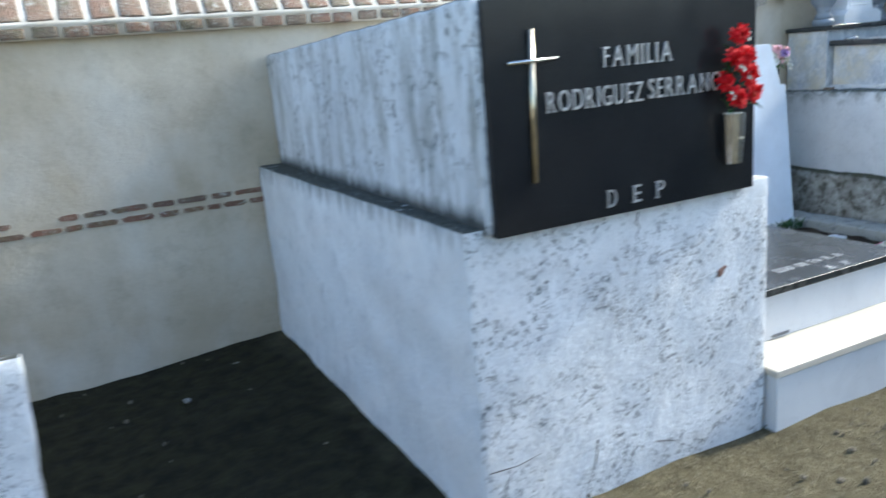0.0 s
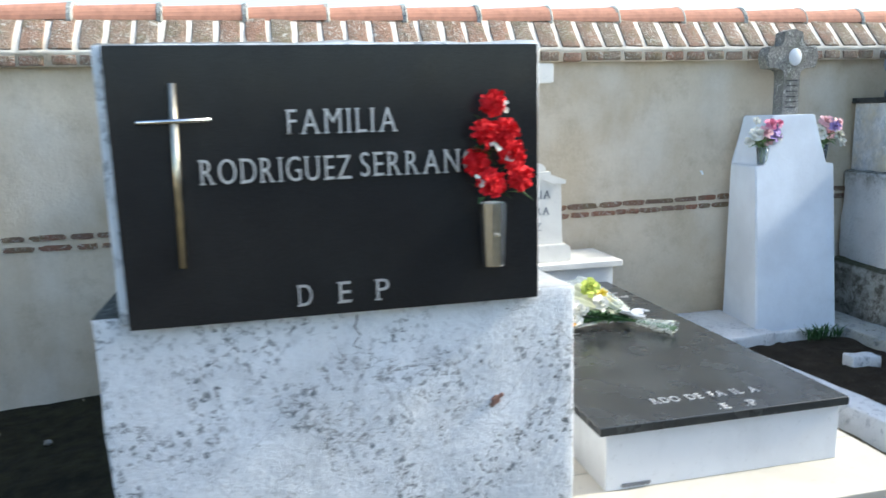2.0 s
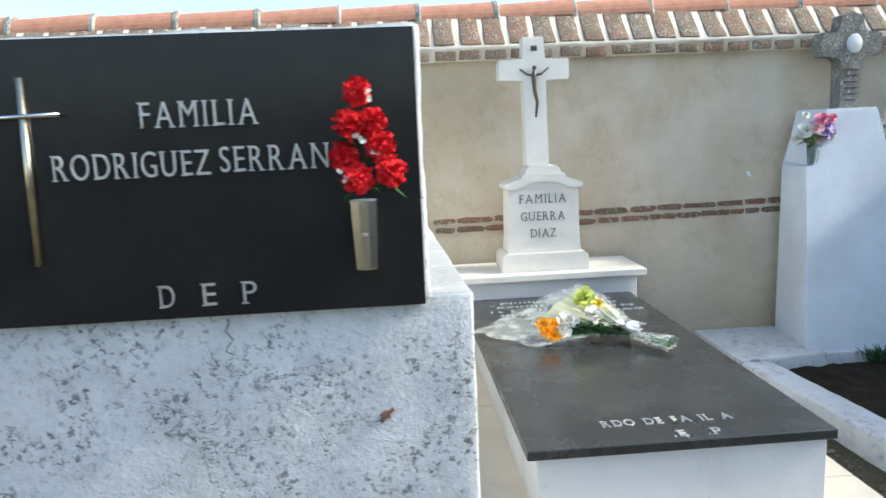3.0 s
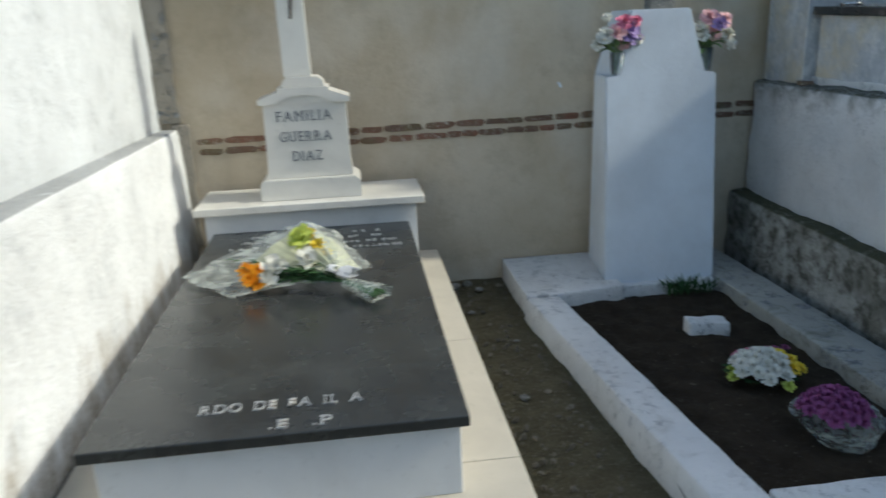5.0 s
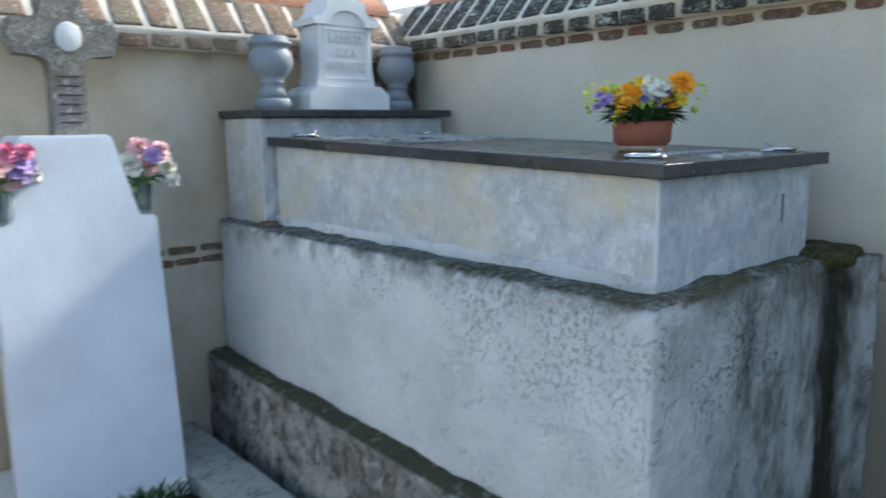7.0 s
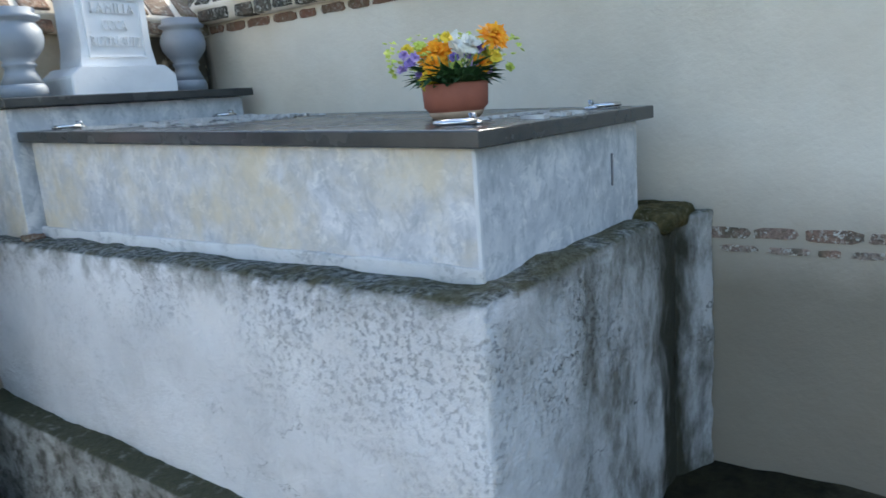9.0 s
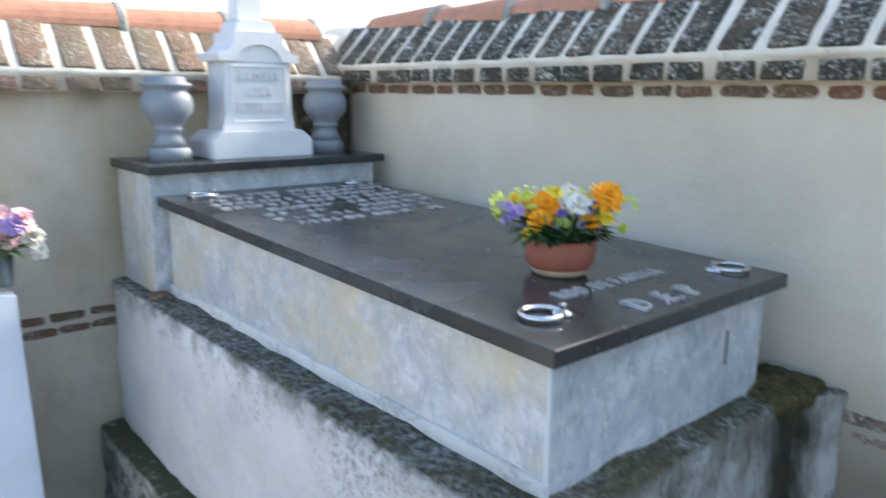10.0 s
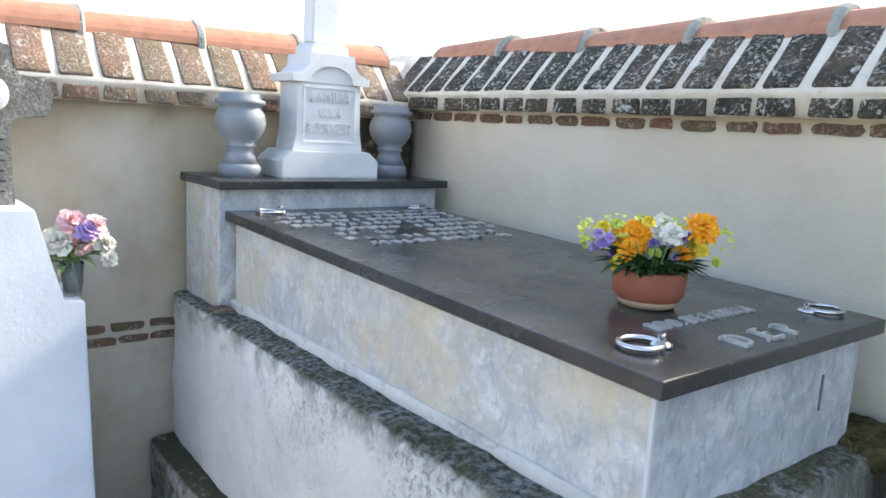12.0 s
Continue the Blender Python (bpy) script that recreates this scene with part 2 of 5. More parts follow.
def veined_marble():
    k = Mat("grey_veined_marble", 0.45)
    at = k.where((1, 1, 1), True)
    c = k.mix(k.ramp(k.noise(5, 5, 0.65, at, 1.2), 0.36, 0.60), (0.72, 0.73, 0.75), (0.47, 0.50, 0.54))
    c = k.mix(k.ramp(k.noise(11, 6, 0.72, at, 0.9), 0.46, 0.68, 0, 0.5), c, (0.37, 0.41, 0.46))
    c = k.mix(k.ramp(k.noise(34, 5, 0.7, at, 0.5), 0.54, 0.70, 0, 0.5), c, (0.78, 0.78, 0.77))
    c = k.mix(k.ramp(k.noise(24, 6, 0.78, k.where((1, 1, 0.6), True), 1.0), 0.50, 0.60, 0, 0.55), c, (0.30, 0.34, 0.38))
    c = k.mix(k.ramp(k.noise(15, 5, 0.7, at, 1.4), 0.56, 0.64, 0, 0.6), c, (0.80, 0.80, 0.79))
    rust = k.math("MULTIPLY", k.ramp(k.noise(2.6, 5, 0.65, at, 0.3), 0.40, 0.60), k.ramp(k.noise(8, 4, 0.6, at), 0.30, 0.60))
    rust = k.math("MULTIPLY", rust, k.side())
    c = k.mix(k.math("MULTIPLY", rust, 0.75), c, (0.62, 0.54, 0.38))
    return k.out(c, k.noise(30, 4, 0.6, at), 0.08, 0.004)


def white_marble(name="white_marble", tone=(0.74, 0.72, 0.67), rough=0.4):
    k = Mat(name, rough)
    at = k.where((1, 1, 1), True)
    c = k.mix(k.ramp(k.noise(3, 6, 0.6, at, 1.0), 0.4, 0.7), tone, tuple(v * 0.86 for v in tone))
    c = k.mix(k.ramp(k.noise(30, 4, 0.7, at), 0.6, 0.75, 0, 0.4), c, tuple(v * 0.55 for v in tone))
    return k.out(c, k.noise(90, 3, 0.6, at), 0.06, 0.003)


def black_granite(name="black_granite", rough=0.16, dust=0.25, spec=0.5, least=0.03):
    k = Mat(name, rough, 0.0, spec)
    at = k.where((1, 1, 1), True)
    grain = k.noise(420, 2, 0.8, at)
    c = k.mix(k.ramp(grain, 0.45, 0.75), (0.007, 0.007, 0.009), (0.030, 0.031, 0.034))
    film = k.ramp(k.noise(4, 5, 0.65, at), 0.4, 0.75, least, dust)
    c = k.mix(film, c, (0.155, 0.17, 0.162))
    return k.out(c, None, rough=k.ramp(k.noise(6, 4, 0.6, at), 0.3, 0.7, rough * 0.8, rough * 1.7))


def ground_earth():
    k = Mat("gritty_earth", 1.0, spec=0.2)
    at = k.where((1, 1, 1), True)
    n1, n2, n3 = k.noise(1.6, 5, 0.6, at), k.noise(12, 6, 0.7, at), k.noise(70, 4, 0.75, at)
    c = k.mix(k.ramp(n2, 0.3, 0.7), (0.088, 0.076, 0.042), (0.160, 0.138, 0.082))
    c = k.mix(k.ramp(n3, 0.55, 0.72, 0, 0.7), c, (0.30, 0.265, 0.205))
    c = k.mix(k.ramp(n3, 0.45, 0.30, 0, 0.8), c, (0.10, 0.075, 0.05))
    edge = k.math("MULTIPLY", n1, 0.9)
    # mossy soil of the empty plot, with the tomb's shade painted in
    darken = k.math("MULTIPLY", k.ramp(k.math("SUBTRACT", k.axis(0), edge), 0.75, 0.35), k.ramp(k.math("ADD", k.axis(1), edge), 2.25, 2.75))
    darken = k.math("MULTIPLY", darken, k.ramp(k.math("ADD", k.axis(0), edge), -1.3, -0.6))
    # shade of the kerb gap put into the colour, plus mossy earth by the wall
    moss_gap_shade = k.math("MULTIPLY", k.ramp(k.axis(0), 4.86, 4.92), k.math("MULTIPLY", k.ramp(k.math("SUBTRACT", k.axis(1), edge), 0.85, 1.2), k.ramp(k.axis(1), 4.4, 4.3)))
    darken = k.math("MAXIMUM", darken, moss_gap_shade)
    shaded_humus = k.mix(k.ramp(n2, 0.38, 0.66), (0.013, 0.012, 0.007), (0.036, 0.034, 0.014))
    c = k.mix(k.math("MULTIPLY", darken, 0.95), c, shaded_humus)
    return k.out(c, k.math("ADD", k.math("MULTIPLY", n2, 2.0), n3), 0.9, 0.02)


def grave_soil():
    k = Mat("dark_grave_soil", 1.0, spec=0.2)
    at = k.where((1, 1, 1), True)
    n2, n3 = k.noise(9, 6, 0.7, at), k.noise(55, 4, 0.75, at)
    c = k.mix(k.ramp(n2, 0.35, 0.7), (0.026, 0.019, 0.012), (0.056, 0.042, 0.027))
    c = k.mix(k.ramp(n3, 0.62, 0.72, 0, 0.7), c, (0.24, 0.21, 0.17))
    return k.out(c, k.math("ADD", n2, n3), 0.9, 0.02)


def plain(name, colour, rough=0.6, metal=0.0, vary=0.25, scale=40, spec=0.5):
    k = Mat(name, rough, metal, spec)
    c = k.mix(k.ramp(k.noise(scale, 4, 0.6), 0.3, 0.7, 0, 1), colour, tuple(v * (1 - vary) for v in colour))
    return k.out(c, k.noise(scale * 2, 3), 0.1, 0.003)


def petal(name, colour, tip):
    k = Mat(name, 0.7, spec=0.25)
    at = k.where((1, 1, 1), False, 9.0)
    c = k.mix(k.ramp(k.noise(60, 3, 0.6, at), 0.35, 0.65), colour, tip)
    m = k.out(c)
    k.b.inputs["Subsurface Weight"].default_value = 0.0
    return m


def cellophane():
    m = bpy.data.materials.new("clear_cellophane")
    m.use_nodes = True
    t = m.node_tree
    b = t.nodes["Principled BSDF"]
    b.inputs["Base Color"].default_value = (0.82, 0.87, 0.80, 1)
    b.inputs["Roughness"].default_value = 0.15
    clear = t.nodes.new("ShaderNodeBsdfTransparent")
    mixed = t.nodes.new("ShaderNodeMixShader")
    n = t.nodes.new("ShaderNodeTexNoise")
    n.inputs["Scale"].default_value, n.inputs["Detail"].default_value = 9, 3
    r = t.nodes.new("ShaderNodeMapRange")
    r.inputs[1].default_value, r.inputs[2].default_value, r.inputs[3].default_value, r.inputs[4].default_value = 0.36, 0.74, 0.14, 0.58
    t.links.new(n.outputs[0], r.inputs[0])
    t.links.new(r.outputs[0], mixed.inputs[0])
    t.links.new(clear.outputs[0], mixed.inputs[1])
    t.links.new(b.outputs[0], mixed.inputs[2])
    t.links.new(mixed.outputs[0], t.nodes["Material Output"].inputs[0])
    return m


def clear_glass():
    k = Mat("clear_glass", 0.05)
    k.b.inputs["Transmission Weight"].default_value = 0.9
    k.b.inputs["IOR"].default_value = 1.2
    return k.out((0.80, 0.86, 0.86))


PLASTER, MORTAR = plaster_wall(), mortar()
PLASTER_EAST = plaster_wall("pale_plaster_dark_below", 0.75, 0.85)
BRICK = old_brick("lichened_red_brick", (0.33, 0.185, 0.125), (0.27, 0.205, 0.15), (0.20, 0.165, 0.125), 0.14, 0.5)
BRICK_DARK = old_brick("blackened_brick", (0.15, 0.11, 0.075), (0.085, 0.075, 0.055), (0.035, 0.035, 0.028), 0.20, 0.85)
BRICK_BAND = old_brick("band_brick", (0.27, 0.125, 0.08), (0.17, 0.105, 0.075), (0.22, 0.17, 0.12), 0.12, 0.4)
BRICK_MIXED = old_brick("limewashed_brick", (0.30, 0.19, 0.14), (0.62, 0.58, 0.52), (0.13, 0.11, 0.085), 0.16, 1.0)
OLD_MORTAR = whitewash("old_mortar", (0.36, 0.33, 0.28), 0.8, (0.22, 0.20, 0.17), bump=0.8, flakes=0.8, around=0.8, grain=22)
RED_CLAY = plain("bare_red_clay", (0.30, 0.17, 0.13), 0.95, vary=0.4, scale=60)
TILE = plain("terracotta_tile", (0.58, 0.28, 0.185), 0.9, vary=0.3, scale=18)
WASH_FLAKED = whitewash("flaking_whitewash", (0.86, 0.88, 0.90), 0.62, (0.52, 0.545, 0.57), moss=1.0, grain=62, flakes=0.95, bump=0.5, lip=0.94, dense=0.004)
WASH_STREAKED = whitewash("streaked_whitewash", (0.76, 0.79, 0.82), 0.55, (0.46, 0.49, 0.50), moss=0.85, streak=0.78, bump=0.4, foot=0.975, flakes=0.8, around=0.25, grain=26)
WASH_BASE = whitewash("stained_render", (0.80, 0.80, 0.80), 0.42, (0.50, 0.50, 0.49), moss=1.0, flakes=0.7, corner=0.97, around=0.7, grain=66)
WASH_SMOOTH = whitewash("smooth_white_paint", (0.76, 0.815, 0.88), 0.10, (0.62, 0.62, 0.60), bump=0.12)
WASH_KERB = whitewash("chipped_kerb_paint", (0.80, 0.80, 0.79), 0.5, (0.42, 0.41, 0.37), bump=0.6, flakes=0.75, around=0.55, grain=24)
CONCRETE, VEINED, WHITE = stained_concrete(), veined_marble(), white_marble()
CREAM_MARBLE = white_marble("warm_marble_paving", (0.60, 0.55, 0.46), 0.5)
BLUE_MARBLE = white_marble("grey_white_marble", (0.66, 0.68, 0.70), 0.45)
GREY_STONE = white_marble("grey_marble", (0.25, 0.28, 0.32), 0.55)
GRANITE, GRANITE_DULL = black_granite("black_granite", 0.14, 0.07, 0.30), black_granite("weathered_black_granite", 0.2, 0.30, 0.5, 0.12)
EARTH, SOIL = ground_earth(), grave_soil()
LICHEN_STONE = old_brick("lichened_granite", (0.27, 0.26, 0.23), (0.25, 0.24, 0.22), (0.15, 0.145, 0.13), 0.05, 0.5)
STEEL = plain("polished_steel", (0.72, 0.72, 0.72), 0.22, 1.0, 0.1)
BRASS = plain("worn_brass_steel", (0.72, 0.66, 0.52), 0.28, 1.0, 0.3)
LETTER = plain("aluminium_letters", (0.66, 0.66, 0.66), 0.35, 0.45, 0.3)
LETTER_SMALL = plain("pale_metal_letters", (0.80, 0.80, 0.80), 0.28, 0.55, 0.2)
LETTER_GREY = plain("grey_lead_letters", (0.22, 0.23, 0.25), 0.5, 0.3, 0.3)
BRONZE = plain("dark_bronze", (0.12, 0.10, 0.09), 0.45, 0.7, 0.3)
DARK = plain("dark_recess", (0.05, 0.05, 0.055), 0.8)
TERRACOTTA = plain("terracotta_pot", (0.38, 0.12, 0.07), 0.7, vary=0.25, scale=14)
RED = petal("red_petal", (0.72, 0.012, 0.02), (0.55, 0.006, 0.012))
ORANGE = petal("orange_petal", (0.95, 0.50, 0.03), (0.92, 0.30, 0.01))
YELLOW = petal("yellow_petal", (0.88, 0.70, 0.08), (0.80, 0.58, 0.05))
LIME = petal("lime_petal", (0.60, 0.66, 0.16), (0.50, 0.58, 0.10))
PALE = petal("white_petal", (0.80, 0.79, 0.73), (0.70, 0.68, 0.58))
PINK = petal("pink_petal", (0.74, 0.28, 0.38), (0.66, 0.16, 0.30))
BLUSH = petal("blush_petal", (0.80, 0.55, 0.55), (0.74, 0.40, 0.44))
MAUVE = petal("mauve_petal", (0.42, 0.30, 0.62), (0.52, 0.38, 0.66))
MAGENTA = petal("magenta_petal", (0.36, 0.11, 0.27), (0.27, 0.07, 0.19))
VIOLET = petal("violet_petal", (0.20, 0.14, 0.46), (0.30, 0.22, 0.52))
LEAF = petal("leaf_green", (0.045, 0.11, 0.035), (0.03, 0.07, 0.025))
LEAF_PALE = petal("pale_leaf", (0.22, 0.32, 0.14), (0.14, 0.24, 0.09))
FILM, GLASS = cellophane(), clear_glass()
TISSUE = plain("cream_tissue", (0.56, 0.57, 0.40), 0.7, vary=0.25, scale=12)
PAPER = plain("white_ribbon", (0.82, 0.82, 0.82), 0.5)


# ---- builders ----
def root(name, at, label, category, group="", rz=0.0, m=None):
    ob = new(name)
    ob.empty_display_size = 0.1
    ob.matrix_world = m if m else pose(*at, 0, 0, rz)
    return tagged(ob, label, category, group)


def part(name, bm, material, parent=None, label="", smooth=False, local=False):
    """Links a bmesh (in world coordinates, unless local) as one mesh object under a thing or part."""
    me = bpy.data.meshes.new(name)
    if parent and not local:
        base = parent
        while base.parent:
            base = base.parent
        bm.transform(base.matrix_basis.inverted())
    bmesh.ops.recalc_face_normals(bm, faces=bm.faces)
    bm.to_mesh(me)
    bm.free()
    if smooth:
        me.polygons.foreach_set("use_smooth", [True] * len(me.polygons))
    me.materials.append(material)
    ob = new(name, me)
    ob.parent = parent
    return tagged(ob, label)


def stops(a, b, r, step):
    pts = {a, b}
    if r > 0:
        pts |= {a + r * 0.3, a + r, b - r, b - r * 0.3}
    if step:
        n = max(1, int((b - a) / step))
        pts |= {a + r + (b - a - 2 * r) * i / n for i in range(n + 1)}
    out = []
    for v in sorted(pts):
        if not out or v - out[-1] > 1e-5:
            out.append(v)
    return out


def rbox(x0, x1, y0, y1, z0, z1, r=0.004, step=0, amp=0.0, freq=6.0, bm=None, shape=None, bottom=True):
    """A box with rounded edges, cut to a grid and roughened by amp metres; shape moves each point afterwards."""
    bm = bm or bmesh.new()
    gx, gy, gz = stops(x0, x1, r, step), stops(y0, y1, r, step), stops(z0, z1, r, step)
    lo, hi = Vector((x0 + r, y0 + r, z0 + r)), Vector((x1 - r, y1 - r, z1 - r))
    cache = {}

    def vert(p):
        key = tuple(round(v, 5) for v in p)
        if key not in cache:
            q = Vector(p)
            c = Vector([min(max(q[i], lo[i]), hi[i]) for i in range(3)])
            d = q - c
            if r > 0 and d.length > 1e-9:
                q = c + d.normalized() * r
            if amp:
                out = (q - c).normalized() if (q - c).length > 1e-9 else Vector()
                q = q + out * amp * (noise.noise(q * freq) + 0.5 * noise.noise(q * freq * 3.1))
            if shape:
                q = Vector(shape(q))
            cache[key] = bm.verts.new(q)
        return cache[key]

    def sheet(us, vs, f):
        for i in range(len(us) - 1):
            for j in range(len(vs) - 1):
                quad = [vert(f(us[a], vs[b])) for a, b in ((i, j), (i + 1, j), (i + 1, j + 1), (i, j + 1))]
                if len(set(quad)) == 4:
                    try:
                        bm.faces.new(quad)
                    except ValueError:
                        pass

    for x in (x0, x1):
        sheet(gy, gz, lambda u, v, x=x: (x, u, v))
    for y in (y0, y1):
        sheet(gx, gz, lambda u, v, y=y: (u, y, v))
    for z in ((z0, z1) if bottom else (z1,)):
        sheet(gx, gy, lambda u, v, z=z: (u, v, z))
    return bm


def prism(outline, y0, y1, bm=None, bevel=0.0):
    """An outline in x, z, pushed from y0 to y1."""
    bm = bm or bmesh.new()
    a = [bm.verts.new((x, y0, z)) for x, z in outline]
    b = [bm.verts.new((x, y1, z)) for x, z in outline]
    n = len(a)
    faces = [bm.faces.new(a), bm.faces.new(b[::-1])]
    for i in range(n):
        faces.append(bm.faces.new((a[i], b[i], b[(i + 1) % n], a[(i + 1) % n])))
    if bevel:
        edges = {e for f in faces for e in f.edges}
        bmesh.ops.bevel(bm, geom=list(edges), offset=bevel, segments=2, affect="EDGES", clamp_overlap=True)
    return bm


def lathe(profile, at=(0, 0, 0), n=32, bm=None, closed=True):
    """Turns (radius, height) points round an upright axis."""
    bm = bm or bmesh.new()
    rings = []
    for r, z in profile:
        rings.append([bm.verts.new((at[0] + r * math.cos(2 * math.pi * i / n), at[1] + r * math.sin(2 * math.pi * i / n), at[2] + z)) for i in range(n)])
    for a, b in zip(rings, rings[1:]):
        for i in range(n):
            bm.faces.new((a[i], a[(i + 1) % n], b[(i + 1) % n], b[i]))
    if closed:
        bm.faces.new(rings[0][::-1])
        bm.faces.new(rings[-1])
    return bm


def tube(points, radius, n=8, bm=None, loop=False):
    """A round bar along points."""
    bm = bm or bmesh.new()
    pts = [Vector(p) for p in points]
    rings = []
    for i, p in enumerate(pts):
        a = pts[i - 1] if i or loop else p
        b = pts[(i + 1) % len(pts)] if i < len(pts) - 1 or loop else p
        d = (b - a).normalized()
        side = d.cross(Vector((0, 0, 1)) if abs(d.z) < 0.9 else Vector((1, 0, 0))).normalized()
        up = side.cross(d)
        rr = radius[i] if isinstance(radius, (list, tuple)) else radius
        rings.append([bm.verts.new(p + (side * math.cos(k * 2 * math.pi / n) + up * math.sin(k * 2 * math.pi / n)) * rr) for k in range(n)])
    pairs = list(zip(rings, rings[1:])) + ([(rings[-1], rings[0])] if loop else [])
    for a, b in pairs:
        for i in range(n):
            bm.faces.new((a[i], a[(i + 1) % n], b[(i + 1) % n], b[i]))
    if not loop:
        bm.faces.new(rings[0][::-1])
        bm.faces.new(rings[-1])
    return bm


def bloom(bm, at, way, size, layers=3, petals=10, ruffle=0.25, open_angle=80, rng=random, width=1.0):
    """A flower head of ruffled petals about the point at, facing way."""
    q = Vector(way).to_track_quat("Z", "Y")
    heart = bm.verts.new(Vector(at))
    for l in range(layers):
        tilt = radians(open_angle * (1 - l / layers))
        length = size * (1 - 0.22 * l)
        count = max(5, int(petals * (1 - 0.15 * l)))
        for i in range(count):
            a = 2 * math.pi * (i + 0.5 * l + rng.uniform(-0.2, 0.2)) / count
            t = tilt + rng.uniform(-0.2, 0.2)
            w = 1.3 * width * math.pi * length / count * rng.uniform(0.9, 1.4)
            ln = length * rng.uniform(0.85, 1.1)
            out = Vector((math.cos(a), math.sin(a), 0))
            side = Vector((-math.sin(a), math.cos(a), 0))
            d1 = out * math.sin(t) + Vector((0, 0, 1)) * math.cos(t)
            d2 = (d1 + out * 0.5 * ruffle + Vector((0, 0, rng.uniform(-ruffle, ruffle)))).normalized()
            base = Vector((0, 0, size * 0.12 * l))
            p0, p1, p2 = base, base + d1 * ln * 0.6, base + d1 * ln * 0.6 + d2 * ln * 0.4
            vs = [p1 - side * w * 0.5, p1 + side * w * 0.5,
                  p2 + side * w * 0.42 + Vector((0, 0, rng.uniform(-ruffle, ruffle) * w)), p2 - side * w * 0.42 + Vector((0, 0, rng.uniform(-ruffle, ruffle) * w))]
            v = [bm.verts.new(Vector(at) + q @ p) for p in vs]
            bm.faces.new((heart, v[0], v[1]))
            bm.faces.new((v[1], v[0], v[3], v[2]))
    return bm


def leaf(bm, base, tip, width, droop=0.2):
    a, b = Vector(base), Vector(tip)
    d = b - a
    side = d.cross(Vector((0, 0, 1)))
    side = side.normalized() if side.length > 1e-6 else Vector((1, 0, 0))
    up = side.cross(d).normalized()
    mid = a + d * 0.5 + up * d.length * droop
    v = [bm.verts.new(p) for p in (a, mid - side * width, mid + side * width, b, mid - up * width * 0.4)]
    bm.faces.new((v[0], v[1], v[4]))
    bm.faces.new((v[0], v[4], v[2]))
    bm.faces.new((v[1], v[3], v[4]))
    bm.faces.new((v[4], v[3], v[2]))


# ---- lettering ----
GLYPHS = {}


SERIFS = {"F": "abB", "A": "bd", "M": "abcd", "I": "mM", "L": "ab", "R": "abd", "D": "ab", "U": "ac", "E": "ab", "N": "abc", "P": "ab"}


def add_serifs(ch, me):
    """Short slabs across the ends of a letter's stems: a, b left top and bottom; c, d right top and bottom; m, M middle."""
    xs, ys = [v.co.x for v in me.vertices], [v.co.y for v in me.vertices]
    x0, x1, y1 = min(xs), max(xs), max(ys)
    bm = bmesh.new()
    bm.from_mesh(me)
    for key in SERIFS.get(ch, ""):
        x = {"a": x0 + 0.045, "b": x0 + 0.045, "B": x0 + 0.045, "c": x1 - 0.045, "d": x1 - 0.045, "m": (x0 + x1) / 2, "M": (x0 + x1) / 2}[key]
        top = key in "acM"
        y = y1 - 0.034 if top else 0.0
        rbox(x - 0.105, x + 0.105, y, y + 0.034, -0.048, 0.0485, 0, bm=bm)
    bm.to_mesh(me)
    bm.free()


def make_glyphs(chars):
    made = []
    for ch in chars:
        cu = bpy.data.curves.new("glyph", "FONT")
        cu.body, cu.size, cu.extrude, cu.offset, cu.resolution_u = ch, 1.0, 0.05, -0.008, 4
        made.append((ch, new("glyph", cu)))
    deps = bpy.context.evaluated_depsgraph_get()
    deps.update()
    for ch, ob in made:
        me = bpy.data.meshes.new_from_object(ob.evaluated_get(deps))
        add_serifs(ch, me)
        xs = [v.co.x for v in me.vertices]
        ys = [v.co.y for v in me.vertices]
        GLYPHS[ch] = (me, min(xs), max(xs), max(ys))
        data = ob.data
        bpy.data.objects.remove(ob)
        bpy.data.curves.remove(data)


make_glyphs("FAMILIRODGUEZSNPC.")
CAP = GLYPHS["E"][3]


def lettering(parent, text, at, right, up, height, width, material, label="", depth=1.0, space=0.55, gap=0.14):
    """Lays the letters of text one by one from the point at along right; width is that of the whole line."""
    right, up = Vector(right).normalized(), Vector(up).normalized()
    out = right.cross(up)
    s = height / CAP
    x, places = 0.0, []
    for ch in text:
        if ch == " ":
            x += space
            continue
        me, a, b, _ = GLYPHS[ch]
        places.append((ch, x - a))
        x += b - a + gap
    total = (x - gap) * s
    squeeze = width / total
    base = parent
    while base.parent:
        base = base.parent
    inv = base.matrix_basis.inverted()
    for ch, off in places:
        me = GLYPHS[ch][0]
        if not me.materials:
            me.materials.append(material)
        ob = new("letter", me)
        ob.parent = parent
        p = Vector(at) + right * off * s * squeeze
        m = Matrix((right * s * squeeze, up * s, out * s * depth)).transposed().to_4x4()
        m.translation = p
        ob.matrix_basis = inv @ m
        ob.material_slots[0].link = "OBJECT"
        ob.material_slots[0].material = material
        tagged(ob, label)


